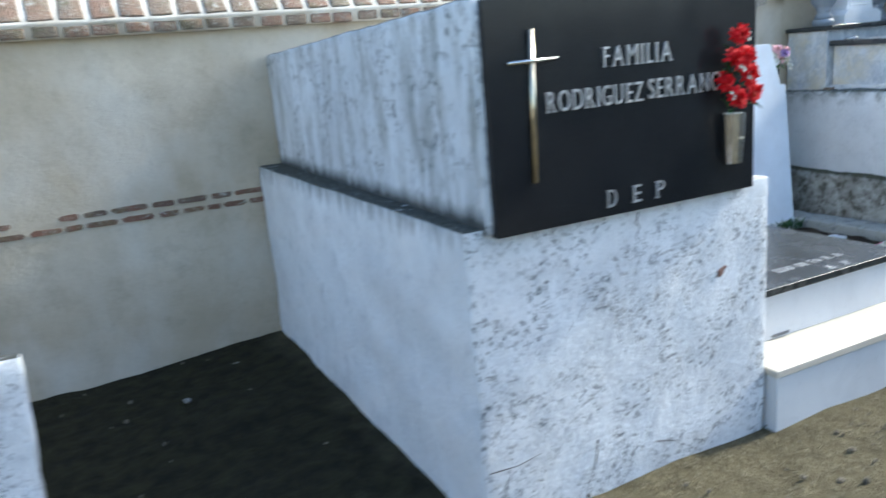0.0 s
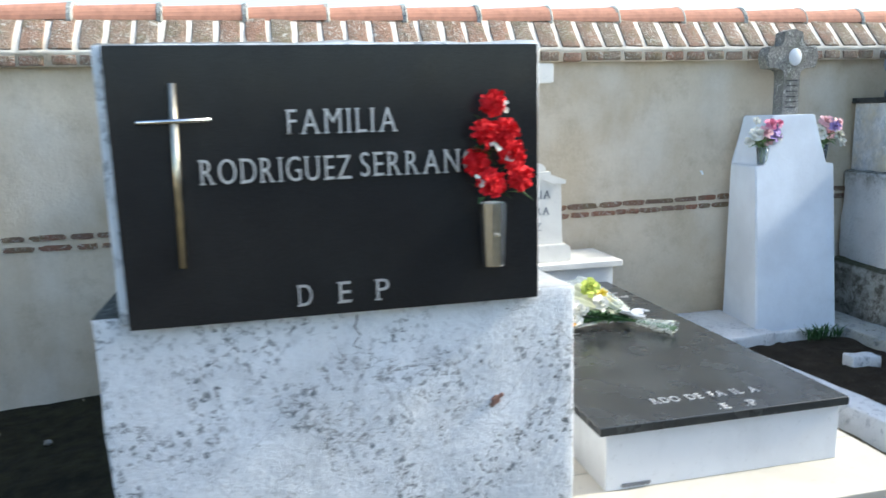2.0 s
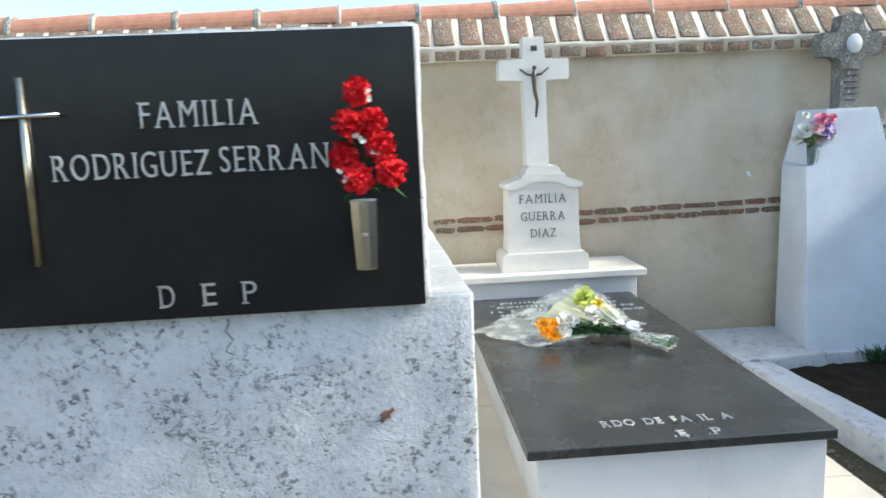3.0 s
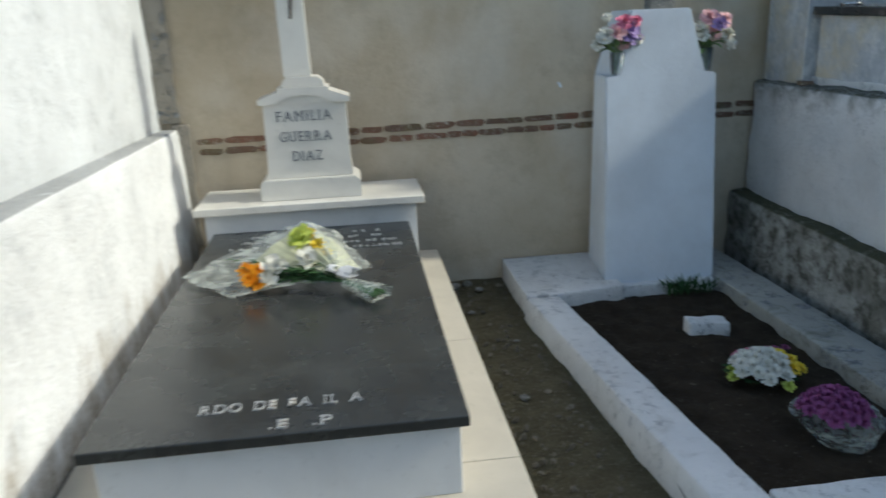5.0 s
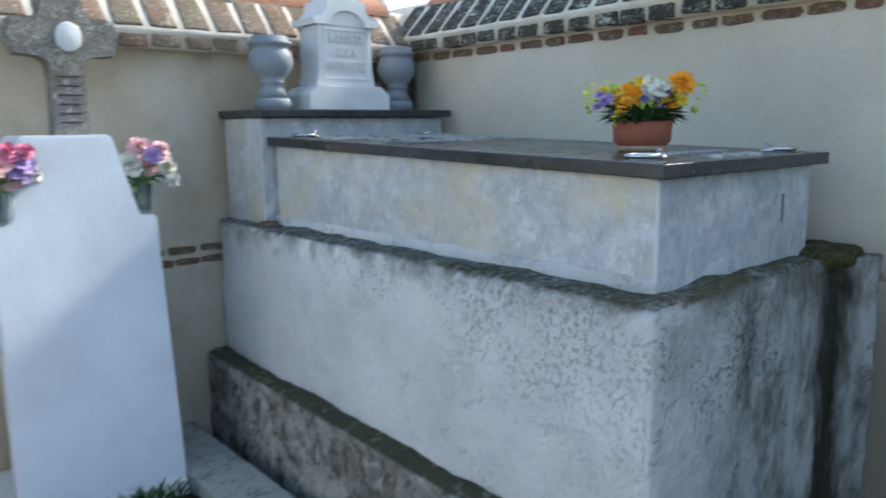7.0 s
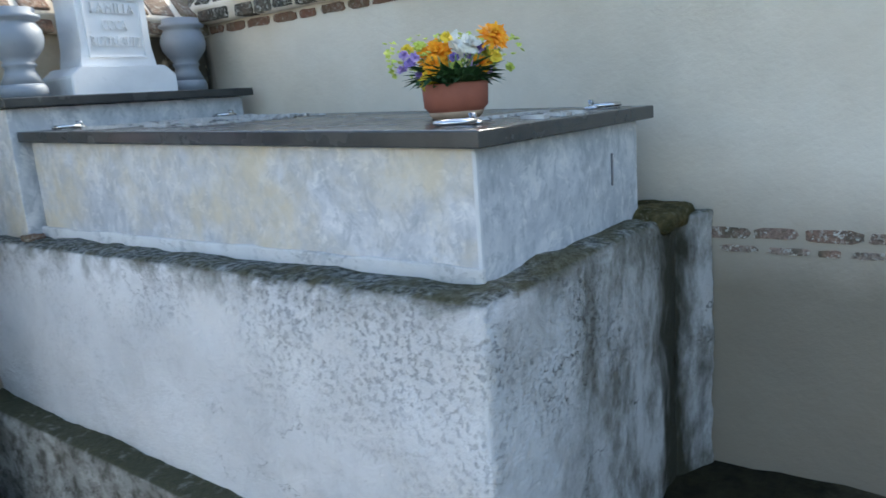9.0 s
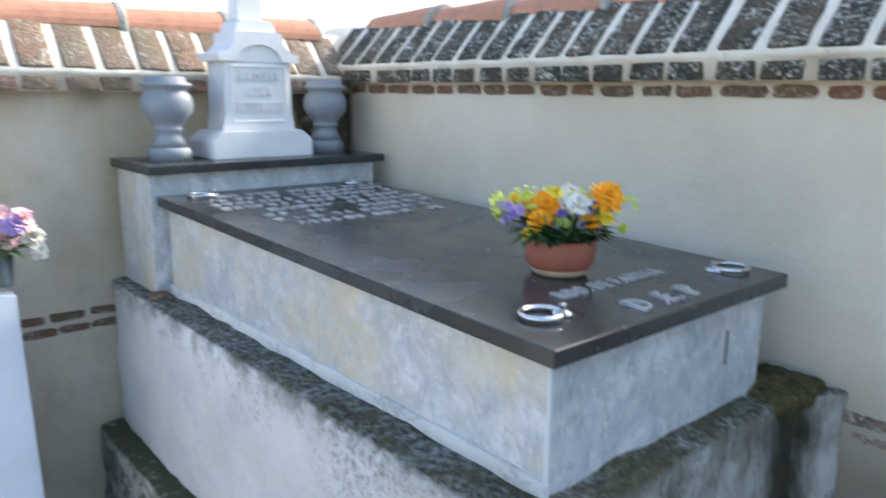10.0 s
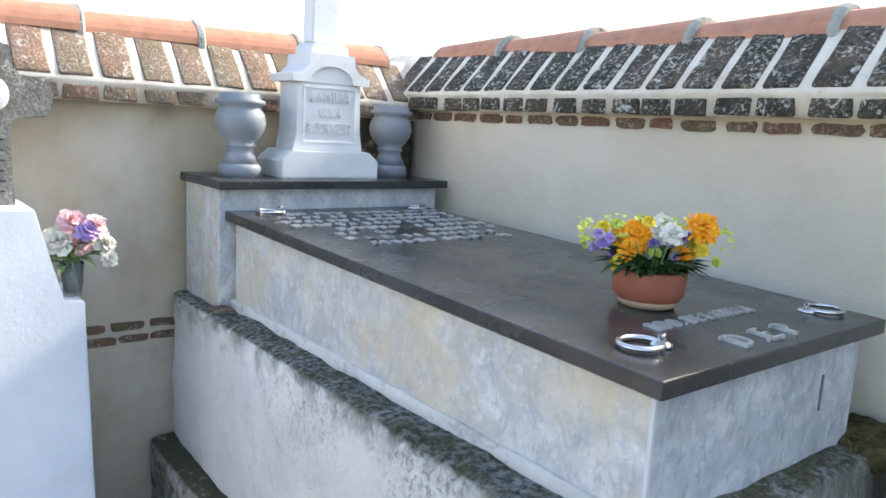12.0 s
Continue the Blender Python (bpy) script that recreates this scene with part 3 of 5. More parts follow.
def bars(parent, rows, z_at, material, rng, size, label="small raised metal letters, too worn to read"):
    """Rows of small raised letters that cannot be read: each a few short bars."""
    bm = bmesh.new()
    for x0, x1, y in rows:
        x = x0
        while x < x1:
            if rng.random() < 0.92:
                w = size * rng.uniform(0.6, 0.85)
                z = z_at(y)
                for k in range(rng.randint(3, 4)):
                    top = z + 0.004 + 0.0006 * k
                    if rng.random() < 0.5:
                        rbox(x + w * 0.2 * k, x + w * 0.2 * k + w * 0.2, y, y + size, z, top, 0, bm=bm)
                    else:
                        yy = y + rng.choice((0, 0.4, 0.8)) * size
                        rbox(x + w * 0.2 * k, x + w * 0.2 * k + w * 0.7, yy, yy + size * 0.18, z, top, 0, bm=bm)
            x += size * rng.choice((1.0, 1.0, 1.1, 1.6))
    tagged(part("inscription", bm, material, parent, label), kind="stuff")


# ---- ground ----
def axis_steps(lo, hi, step, far):
    n = int((hi - lo) / step)
    mid = [lo + (hi - lo) * i / n for i in range(n + 1)]
    return [-far, -far / 4, lo - 12, lo - 4, lo - 1] + mid + [hi + 1, hi + 4, hi + 12, far / 4, far]


def ground():
    bm = bmesh.new()
    xs, ys = axis_steps(-2.5, 7.0, 0.06, 400), axis_steps(-1.5, 4.3, 0.06, 400)
    grid = []
    for x in xs:
        col = []
        for y in ys:
            near = -3.6 < x < 8.1 and -2.6 < y < 5.4
            z = 0.018 * noise.noise((x * 2.3, y * 2.3, 0)) + 0.010 * noise.noise((x * 8, y * 8, 3)) if near else 0.0
            fall = min(1.0, max(0.0, (0.9 - x) / 1.1))
            bank = min(1.0, max(0.0, (x - 5.45) / 0.6)) if near else 0.0
            z += 0.195 * bank * bank * (3 - 2 * bank)
            col.append(bm.verts.new((x, y, z - 0.012 - 0.07 * fall * fall * (3 - 2 * fall))))
        grid.append(col)
    for i in range(len(xs) - 1):
        for j in range(len(ys) - 1):
            bm.faces.new((grid[i][j], grid[i + 1][j], grid[i + 1][j + 1], grid[i][j + 1]))
    tagged(part("ground", bm, EARTH, smooth=True), "trodden brown gritty earth with mossy patches and painted-in shade", "ground", kind="structure")
    rng = random.Random(5)
    bm = bmesh.new()
    for i in range(900):
        x, y = rng.uniform(-1.2, 5.2), rng.uniform(0.9, 4.15)
        r = rng.choice((0.004, 0.005, 0.006, 0.008, 0.012))
        if x < 0.9 and y > 2.2 and i % 5:
            x, y = rng.uniform(2.2, 3.7), rng.uniform(0.9, 1.7)
        if i % 3 == 0:
            x, y = rng.uniform(3.34, 3.70), rng.uniform(1.5, 4.15)
        m = Matrix.Translation((x, y, 0.0 if x > 0.9 else -0.03)) @ Euler((rng.random() * 6, rng.random() * 6, 0)).to_matrix().to_4x4() @ Matrix.Diagonal((r * rng.uniform(0.8, 1.6), r, r * 0.7, 1))
        bmesh.ops.create_icosphere(bm, subdivisions=1, radius=1.0, matrix=m)
    tagged(part("gravel", bm, plain("pebble", (0.22, 0.19, 0.14), 0.9, vary=0.5, scale=9)), "small pale pebbles lying on the earth", "gravel", kind="stuff")


ground()

# ---- walls ----
WY, WX, THICK = 4.21, 6.20, 0.34


def wall(name, label, x0, x1, y0, y1, top, material=PLASTER, step=0.12, amp=0.006):
    return tagged(part(name, rbox(x0, x1, y0, y1, -0.2, top, 0.004, step, amp, 2.0), material, smooth=True), label, "wall", kind="structure")


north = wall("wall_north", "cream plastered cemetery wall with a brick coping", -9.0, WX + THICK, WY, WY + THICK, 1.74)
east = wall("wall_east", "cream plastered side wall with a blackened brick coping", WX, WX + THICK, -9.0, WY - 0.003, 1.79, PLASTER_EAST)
# two unseen walls, added to close the place and to mirror in the granite
wall("wall_south", "plain cream plastered wall, unseen and added to close the place", -9.0, WX + THICK, -9.3, -9.003, 1.9, step=1.0, amp=0)
wall("wall_west", "plain cream plastered wall, unseen and added to close the place", -9.3, -9.003, -9.3, WY + THICK, 1.9, step=1.0, amp=0)


def frame_of(side):
    """Maps (along, out, up) of a wall to the world."""
    if side == "north":
        return lambda a, d, z: Vector((a, WY - d, z))
    return lambda a, d, z: Vector((WX - d, a, z + 0.05))


def coping_body(side, owner, a0, a1):
    f = frame_of(side)
    outline = [(-0.02, 1.715), (0.060, 1.717), (0.062, 1.770), (0.071, 1.776), (0.071, 1.790), (-0.105, 1.985), (-0.235, 1.985), (-0.41, 1.80), (-0.41, 1.72)]
    wob = (0.006, 0.006, 0.007, 0.008, 0.003, 0.002, 0.002, 0.006, 0.006)
    bm = bmesh.new()
    n = int((a1 - a0) / 0.05)
    rings = []
    for i in range(n + 1):
        a = a0 + (a1 - a0) * i / n
        rings.append([bm.verts.new(f(a, d + wob[k] * noise.noise((a * 9, k * 3.3, 1)), z + wob[k] * noise.noise((a * 9, k * 3.3, 7)))) for k, (d, z) in enumerate(outline)])
    m = len(outline)
    for p, q in zip(rings, rings[1:]):
        for k in range(m):
            bm.faces.new((p[k], q[k], q[(k + 1) % m], p[(k + 1) % m]))
    bm.faces.new(rings[0])
    bm.faces.new(rings[-1][::-1])
    part("coping_mortar", bm, MORTAR, owner, "pale mortar bed of the coping", smooth=True)


coping_body("north", north, -9.0, WX + 0.33)
coping_body("east", east, -9.0, WY + 0.33)


def brick_mesh(name, l, w, h, seed, material):
    """A worn brick about its middle, with uneven arrises."""
    bm = rbox(-l / 2, l / 2, -w / 2, w / 2, -h / 2, h / 2, 0.007, 0.05)
    for v in bm.verts:
        p = v.co * 32 + Vector((seed * 7.7, seed * 3.1, 0))
        v.co += Vector((noise.noise(p), noise.noise(p + Vector((9, 0, 0))), 0.35 * noise.noise(p + Vector((0, 9, 0))))) * 0.006
    me = bpy.data.meshes.new(name)
    bmesh.ops.recalc_face_normals(bm, faces=bm.faces)
    bm.to_mesh(me)
    bm.free()
    me.polygons.foreach_set("use_smooth", [True] * len(me.polygons))
    me.materials.append(material)
    return me


# ---- tomb with the black headboard ----
def family_tomb():
    t = root("wall_tomb", (1.52, 3.0, 0), "high whitewashed tomb with flaking paint and a black granite headboard", "tomb")
    wob = lambda q: (q.x + (0.010 * noise.noise((q.z * 5, q.y * 3, 2)) - 0.018 * (q.y - 1.83) if q.x < 1.2 else -0.015 * (q.y - 1.83) * max(0, q.z) if q.x > 2.0 else 0), q.y + (0.05 * max(0, 0.12 - q.z) if q.y < 1.9 else 0), q.z - 0.010 * (q.x - 0.92) - (0.024 * (q.y - 1.83) if q.x > 1.9 and q.z > 0.9 else 0))
    low = part("lower_block", rbox(0.925, 2.135, 1.83, 4.20, -0.15, 0.972, 0.008, 0.035, 0.004, 5.0, shape=wob), WASH_FLAKED, t, "rough flaking whitewashed base", smooth=True)
    low.data.set_sharp_from_angle(angle=radians(28))
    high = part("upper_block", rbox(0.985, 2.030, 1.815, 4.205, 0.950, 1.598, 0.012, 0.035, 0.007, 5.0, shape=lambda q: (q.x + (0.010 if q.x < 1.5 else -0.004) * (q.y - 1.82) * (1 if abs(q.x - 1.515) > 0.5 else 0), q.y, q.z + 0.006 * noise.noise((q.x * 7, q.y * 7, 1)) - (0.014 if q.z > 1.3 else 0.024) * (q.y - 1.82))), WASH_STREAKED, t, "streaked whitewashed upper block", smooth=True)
    high.data.set_sharp_from_angle(angle=radians(28))
    panel = part("headboard", rbox(1.012, 2.018, 1.795, 1.825, 0.944, 1.588, 0.003), GRANITE, t, "black polished granite headboard")
    for path in (((1.357, 0.196), (1.343, 0.121), (1.325, 0.07), (1.292, -0.02)), ((1.60, 0.11), (1.687, 0.086), (1.74, 0.05), (1.807, 0.014)), ((0.945, 0.211), (1.05, 0.205), (1.157, 0.223)), ((1.545, 0.93), (1.535, 0.90), (1.55, 0.875), (1.53, 0.85), (1.56, 0.835))):
        pts = []
        for (xa, za), (xb, zb) in zip(path, path[1:]):
            pts += [(xa + (xb - xa) * i / 5 + 0.006 * noise.noise((xa * 9 + i, za * 9, 4)), 1.8245, za + (zb - za) * i / 5) for i in range(5)]
        part("crack", tube(pts, [0.0020 * (1 - 0.75 * i / len(pts)) for i in range(len(pts))], 6), DARK, low, "dark open crack")
    part("rust_chip", rbox(1.896, 1.922, 1.8225, 1.832, 0.645, 0.673, 0.003, 0.004, 0.003, 90.0, shape=lambda q: (q.x + 0.5 * (q.z - 0.66) + 0.008 * noise.noise((q.z * 90, 1, 2)), q.y, q.z + 0.008 * noise.noise((q.x * 90, 3, 5)))), RED_CLAY, low, "patch of bare red brick", smooth=True)
    cross = part("cross", tube([(1.1435, 1.786, 1.087), (1.1535, 1.786, 1.505)], 0.0085, 10), BRASS, panel, "thin metal cross", smooth=True)
    tube_bm = tube([(1.073, 1.780, 1.420), (1.231, 1.780, 1.423)], 0.006, 10)
    part("crossbar", tube_bm, STEEL, panel, "thin metal crossbar", smooth=True)
    R, U, y = (1, 0, 0), (0, 0, 1), 1.793
    lettering(panel, "FAMILIA", (1.397, y, 1.385), R, U, 0.057, 0.262, LETTER, depth=1.2)
    lettering(panel, "RODRIGUEZ", (1.196, y, 1.276), R, U, 0.057, 0.347, LETTER, depth=1.2)
    lettering(panel, "SERRANO", (1.566, y, 1.280), R, U, 0.057, 0.296, LETTER, depth=1.2)
    lettering(panel, "D", (1.398, y, 0.972), R, U, 0.053, 0.036, LETTER, depth=1.2)
    lettering(panel, "E", (1.495, y, 0.972), R, U, 0.053, 0.034, LETTER, depth=1.2)
    lettering(panel, "P", (1.587, y, 0.972), R, U, 0.053, 0.036, LETTER, depth=1.2)
    # vase with carnations, fixed to the headboard
    v = root("carnation_vase", (1.885, 1.760, 1.046), "polished steel wall vase holding red artificial carnations", "flower vase")
    prof = [(0.028, 0.0), (0.029, 0.003), (0.036, 0.158), (0.034, 0.158), (0.028, 0.02)]
    part("vase", lathe(prof, (1.885, 1.760, 1.046), 10), STEEL, v, "tapered faceted steel vase")
    part("bracket", rbox(1.875, 1.895, 1.78, 1.7945, 1.10, 1.15, 0.002), STEEL, v)
    part("screw", lathe([(0.006, 0), (0.006, 0.004), (0.003, 0.006)], (1.885, 1.724, 1.125), 12), BRASS, v)
    rng = random.Random(3)
    heads = ((1.886, 1.458, 0.034), (1.866, 1.390, 0.040), (1.913, 1.392, 0.036), (1.848, 1.318, 0.036), (1.876, 1.268, 0.039), (1.930, 1.338, 0.038), (1.950, 1.280, 0.038))
    for x, z, r in heads:
        z -= 0.012
        yy = 1.748 + rng.uniform(-0.02, 0.012)
        bm = bloom(bmesh.new(), (x, yy, z), (rng.uniform(-0.3, 0.3), -1, rng.uniform(-0.1, 0.4)), r, 7, 20, 0.9, 100, rng, 1.35)
        part("carnation", bm, RED, v, "red ruffled carnation head")
    bm = bmesh.new()
    for i in range(34):
        a, h = rng.uniform(0, 6.28), rng.uniform(1.21, 1.43)
        b = (1.886 + rng.uniform(-0.02, 0.02), 1.762, h)
        leaf(bm, b, (b[0] + 0.055 * math.cos(a), 1.755 + 0.012 * math.sin(a), h + rng.uniform(-0.02, 0.05)), 0.007)
    leaf(bm, (1.92, 1.755, 1.23), (1.985, 1.73, 1.205), 0.012)
    leaf(bm, (1.87, 1.755, 1.22), (1.84, 1.73, 1.205), 0.010)
    part("foliage", bm, LEAF, v, "dark green leaves")
    for x, z in ((1.905, 1.435), (1.885, 1.347), (1.842, 1.262), (1.925, 1.32)):
        bm = bmesh.new()
        for i in range(5):
            bloom(bm, (x + rng.uniform(-0.012, 0.012), 1.728, z + rng.uniform(-0.012, 0.012)), (rng.uniform(-0.4, 0.4), -1, 0.3), 0.006, 1, 6, 0.3, 60, rng)
        part("filler_flower", bm, PALE, v, "tiny white filler flowers")


family_tomb()

# rough mortar strip on the wall beside the tomb
for a, b, lo, hi, seed in ((2.01, 2.118, 0.93, 1.60, 3.0), (2.07, 2.152, 0.30, 0.926, 8.0)):
    part("mortar_strip", rbox(a, b, WY - 0.022, WY + 0.01, lo, hi, 0.006, 0.025, 0.004, 14.0, shape=lambda q, b=b, seed=seed: (q.x + (0.012 * noise.noise((q.z * 11, seed, 1)) if q.x > b - 0.04 else 0), q.y, q.z)), OLD_MORTAR, north, "rough grey mortar strip with a broken edge", smooth=True)


# ---- low tomb with the marble cross ----
def cross_tomb():
    t = root("slab_tomb", (2.74, 2.9, 0), "low white marble tomb with a black granite slab", "tomb")
    part("base", rbox(2.15, 3.33, 1.785, 4.05, -0.06, 0.205, 0.006, 0.2, 0.002), BLUE_MARBLE, t, "grey-white marble plinth")
    for i, (a, b) in enumerate(((1.775, 2.125), (2.128, 2.9), (2.903, 4.04))):
        part("paving_slab", rbox(2.14, 3.34, a, b, 0.209, 0.238, 0.004), CREAM_MARBLE, t)
    part("coffin_box", rbox(2.315, 3.165, 1.995, 3.80, 0.238, 0.432, 0.004), BLUE_MARBLE, t, "grey-white marble box")
    lid = part("lid", rbox(2.285, 3.185, 1.975, 3.80, 0.434, 0.464, 0.004), GRANITE_DULL, t, "black granite lid with worn lettering")
    part("vent", rbox(2.37, 2.47, 1.991, 1.997, 0.248, 0.258, 0.002), LETTER_GREY, t, "small dark vent grille")
    for i in range(6):
        part("vent_bar", rbox(2.372 + i * 0.0165, 2.380 + i * 0.0165, 1.988, 1.992, 0.248, 0.258, 0), LETTER_GREY, t)
    part("ledge_box", rbox(2.25, 3.225, 3.805, 4.13, 0.238, 0.554, 0.004), BLUE_MARBLE, t, "grey-white marble ledge block")
    part("ledge", rbox(2.215, 3.262, 3.755, 4.16, 0.556, 0.592, 0.005), WHITE, t, "white marble ledge")
    R, U = (1, 0, 0), (0, 1, 0.0)
    lettering(lid, "RDO DE FA IL A", (2.535, 2.098, 0.4645), R, U, 0.042, 0.40, LETTER, space=0.5)
    lettering(lid, ".E .P", (2.715, 2.0, 0.4645), R, U, 0.040, 0.145, LETTER, space=0.8)
    rng = random.Random(11)
    bars(lid, ((2.47, 2.72, 3.66), (2.44, 2.70, 3.58), (2.40, 2.68, 3.50), (2.40, 2.60, 3.42), (2.92, 3.05, 3.66), (2.90, 3.06, 3.58), (2.88, 3.10, 3.50), (2.86, 3.11, 3.42)), lambda y: 0.4645, LETTER_SMALL, rng, 0.024)
    # headstone
    h = root("headstone", (2.735, 3.95, 0.592), "white marble headstone with a latin cross on a marble ledge", "headstone")
    cx = 2.745
    part("foot", prism([(cx - 0.232, 0.592), (cx + 0.232, 0.592), (cx + 0.230, 0.672), (cx + 0.205, 0.690), (cx - 0.205, 0.690), (cx - 0.230, 0.672)], 3.83, 4.07, bevel=0.004), WHITE, h)
    body = [(cx - 0.197, 0.690), (cx + 0.197, 0.690), (cx + 0.190, 0.76), (cx + 0.186, 1.035), (cx - 0.186, 1.035), (cx - 0.190, 0.76)]
    tablet = part("tablet", prism(body, 3.862, 4.04, bevel=0.004), WHITE, h)
    ped = [(cx - 0.205, 1.03), (cx - 0.205, 1.052), (cx - 0.115, 1.085), (cx - 0.115, 1.10), (cx + 0.115, 1.10), (cx + 0.115, 1.085), (cx + 0.205, 1.052), (cx + 0.205, 1.03)]
    arch = [(cx + 0.13 * math.cos(a), 1.012 + 0.055 * math.sin(a)) for a in [math.pi * i / 10 for i in range(11)]]
    part("pediment", prism(ped[:1] + ped[1:] + [(cx + 0.13, 1.03)] + arch[1:-1] + [(cx - 0.13, 1.03)], 3.845, 4.05), WHITE, h)
    part("tympanum", prism([(cx - 0.14, 1.031), (cx + 0.14, 1.031)] + [(cx + 0.14 * math.cos(a), 1.012 + 0.060 * math.sin(a)) for a in [math.pi * i / 12 for i in range(2, 11)]], 3.856, 4.03), WHITE, h)
    part("step", prism([(cx - 0.098, 1.10), (cx + 0.098, 1.10), (cx + 0.09, 1.128), (cx + 0.07, 1.145), (cx - 0.07, 1.145), (cx - 0.09, 1.128)], 3.865, 4.02, bevel=0.003), WHITE, h)
    c2 = 2.718
    part("cross", prism([(c2 - 0.056, 1.145), (c2 + 0.068, 1.145), (c2 + 0.054, 1.585), (c2 + 0.18, 1.585), (c2 + 0.18, 1.688), (c2 + 0.052, 1.688), (c2 + 0.05, 1.80), (c2 - 0.06, 1.80), (c2 - 0.058, 1.688), (c2 - 0.185, 1.688), (c2 - 0.185, 1.585), (c2 - 0.055, 1.585)], 3.895, 3.985, bevel=0.004), WHITE, h)
    rows = (("FAMILIA", 0.252, 0.952), ("GUERRA", 0.236, 0.860), ("DIAZ", 0.138, 0.770))
    for text, w, z in rows:
        lettering(tablet, text, (cx - 0.005 - w / 2, 3.861, z), (1, 0, 0), (0, 0, 1), 0.045, w, LETTER_GREY)
    part("nameplate", rbox(c2 - 0.018, c2 + 0.014, 3.889, 3.896, 1.73, 1.755, 0.002), BRONZE, h)
    # small bronze figure, one plain mesh
    bm = tube([(c2, 3.882, 1.395), (c2 + 0.008, 3.878, 1.47), (c2 - 0.004, 3.88, 1.53), (c2 - 0.006, 3.882, 1.60), (c2 - 0.006, 3.88, 1.632)], [0.005, 0.008, 0.010, 0.013, 0.008], 10)
    tube([(c2 - 0.078, 3.886, 1.640), (c2 - 0.04, 3.883, 1.612), (c2 - 0.006, 3.88, 1.606), (c2 + 0.035, 3.883, 1.614), (c2 + 0.072, 3.886, 1.645)], [0.004, 0.005, 0.008, 0.005, 0.004], 8, bm)
    bmesh.ops.create_icosphere(bm, subdivisions=2, radius=0.012, matrix=Matrix.Translation((c2 - 0.004, 3.876, 1.645)))
    fig = part("crucifix_figure", bm, BRONZE, None, smooth=True)
    tagged(fig, "small dark bronze crucifix figure on the marble cross", "statue")


cross_tomb()


def wrapped_bouquet():
    b = root("wrapped_bouquet", (2.7, 3.05, 0.466), "bouquet of flowers in crumpled cellophane on the granite lid", "bouquet")
    rng = random.Random(21)
    tie, tail = Vector((2.895, 2.895, 0.500)), Vector((3.010, 2.770, 0.490))
    d = (tie - tail).normalized()
    side = d.cross(Vector((0, 0, 1))).normalized()
    up = side.cross(d)
    LID = 0.4685

    def sheet(edge, seed, pleat, bulge, n=44, rows=11):
        """A pleated sheet gathered at the tie and fanned out to an edge of a few corners."""
        edge = [Vector(p) for p in edge]
        bm = bmesh.new()
        grid = []
        for i in range(n + 1):
            u = i / n * (len(edge) - 1)
            k = min(int(u), len(edge) - 2)
            e = edge[k].lerp(edge[k + 1], u - k)
            col = []
            for j in range(rows + 1):
                f = 0.03 + 0.97 * j / rows
                p = tie.lerp(e, f)
                fold = noise.noise((i * 0.55, f * 1.2, seed)) + 0.5 * noise.noise((i * 1.4, f * 4.0, seed + 4))
                p.z += bulge * math.sin(math.pi * f) + pleat * fold * f ** 0.7
                p.y += pleat * 0.6 * noise.noise((i * 0.8, f * 3.0, seed + 9)) * f
                p.z = max(p.z, LID + 0.002 * (i % 3))
                col.append(bm.verts.new(p))
            grid.append(col)
        for i in range(n):
            for j in range(rows):
                bm.faces.new((grid[i][j], grid[i + 1][j], grid[i + 1][j + 1], grid[i][j + 1]))
        return bm

    def cone(a, bb, r0, r1, n=24, m=6, flat=0.6, seed=0):
        bm = bmesh.new()
        rings = []
        for j in range(m + 1):
            f = j / m
            c, r = a.lerp(bb, f), r0 + (r1 - r0) * f
            ring = []
            for i in range(n):
                an = 2 * math.pi * i / n
                k = r * (1 + 0.30 * noise.noise((i * 0.9, j * 0.8, seed)) + 0.15 * noise.noise((i * 2.7, j * 1.9, seed + 5)))
                p = c + side * math.cos(an) * k + up * math.sin(an) * k * flat
                p.z = max(p.z, LID + 0.002 * (i % 3))
                ring.append(bm.verts.new(p))
            rings.append(ring)
        for p, q in zip(rings, rings[1:]):
            for i in range(n):
                bm.faces.new((p[i], p[(i + 1) % n], q[(i + 1) % n], q[i]))
        return bm

    part("cellophane_wrap", sheet([(2.50, 2.900, 0.470), (2.262, 3.150, 0.476), (2.46, 3.200, 0.545), (2.66, 3.20, 0.628), (2.76, 3.18, 0.655), (2.86, 3.22, 0.600), (2.99, 3.12, 0.472)], 1.0, 0.020, 0.016), FILM, b, "clear crumpled cellophane wrap", smooth=True)
    part("wrap_tail", cone(tie, tail, 0.026, 0.052, seed=3), FILM, b, "clear cellophane tail", smooth=True)
    part("tissue_lining", sheet([(2.55, 3.08, 0.535), (2.66, 3.14, 0.605), (2.76, 3.14, 0.645), (2.85, 3.15, 0.590), (2.95, 3.10, 0.478)], 11.0, 0.016, 0.004, 26, 9), TISSUE, b, "cream tissue lining")
    bm = bmesh.new()
    for i in range(16):
        o = side * rng.uniform(-0.03, 0.03)
        p = tail + o + d * rng.uniform(-0.01, 0.04)
        q = Vector((rng.uniform(2.55, 2.80), rng.uniform(2.96, 3.08), rng.uniform(0.49, 0.56)))
        tube([(p.x, p.y, max(p.z, 0.475)), tie + o * 0.3, q], 0.0038, 6, bm)
    tagged(part("stem_bundle", bm, LEAF, b, "cut green stems", smooth=True), kind="stuff")
    bm = bmesh.new()
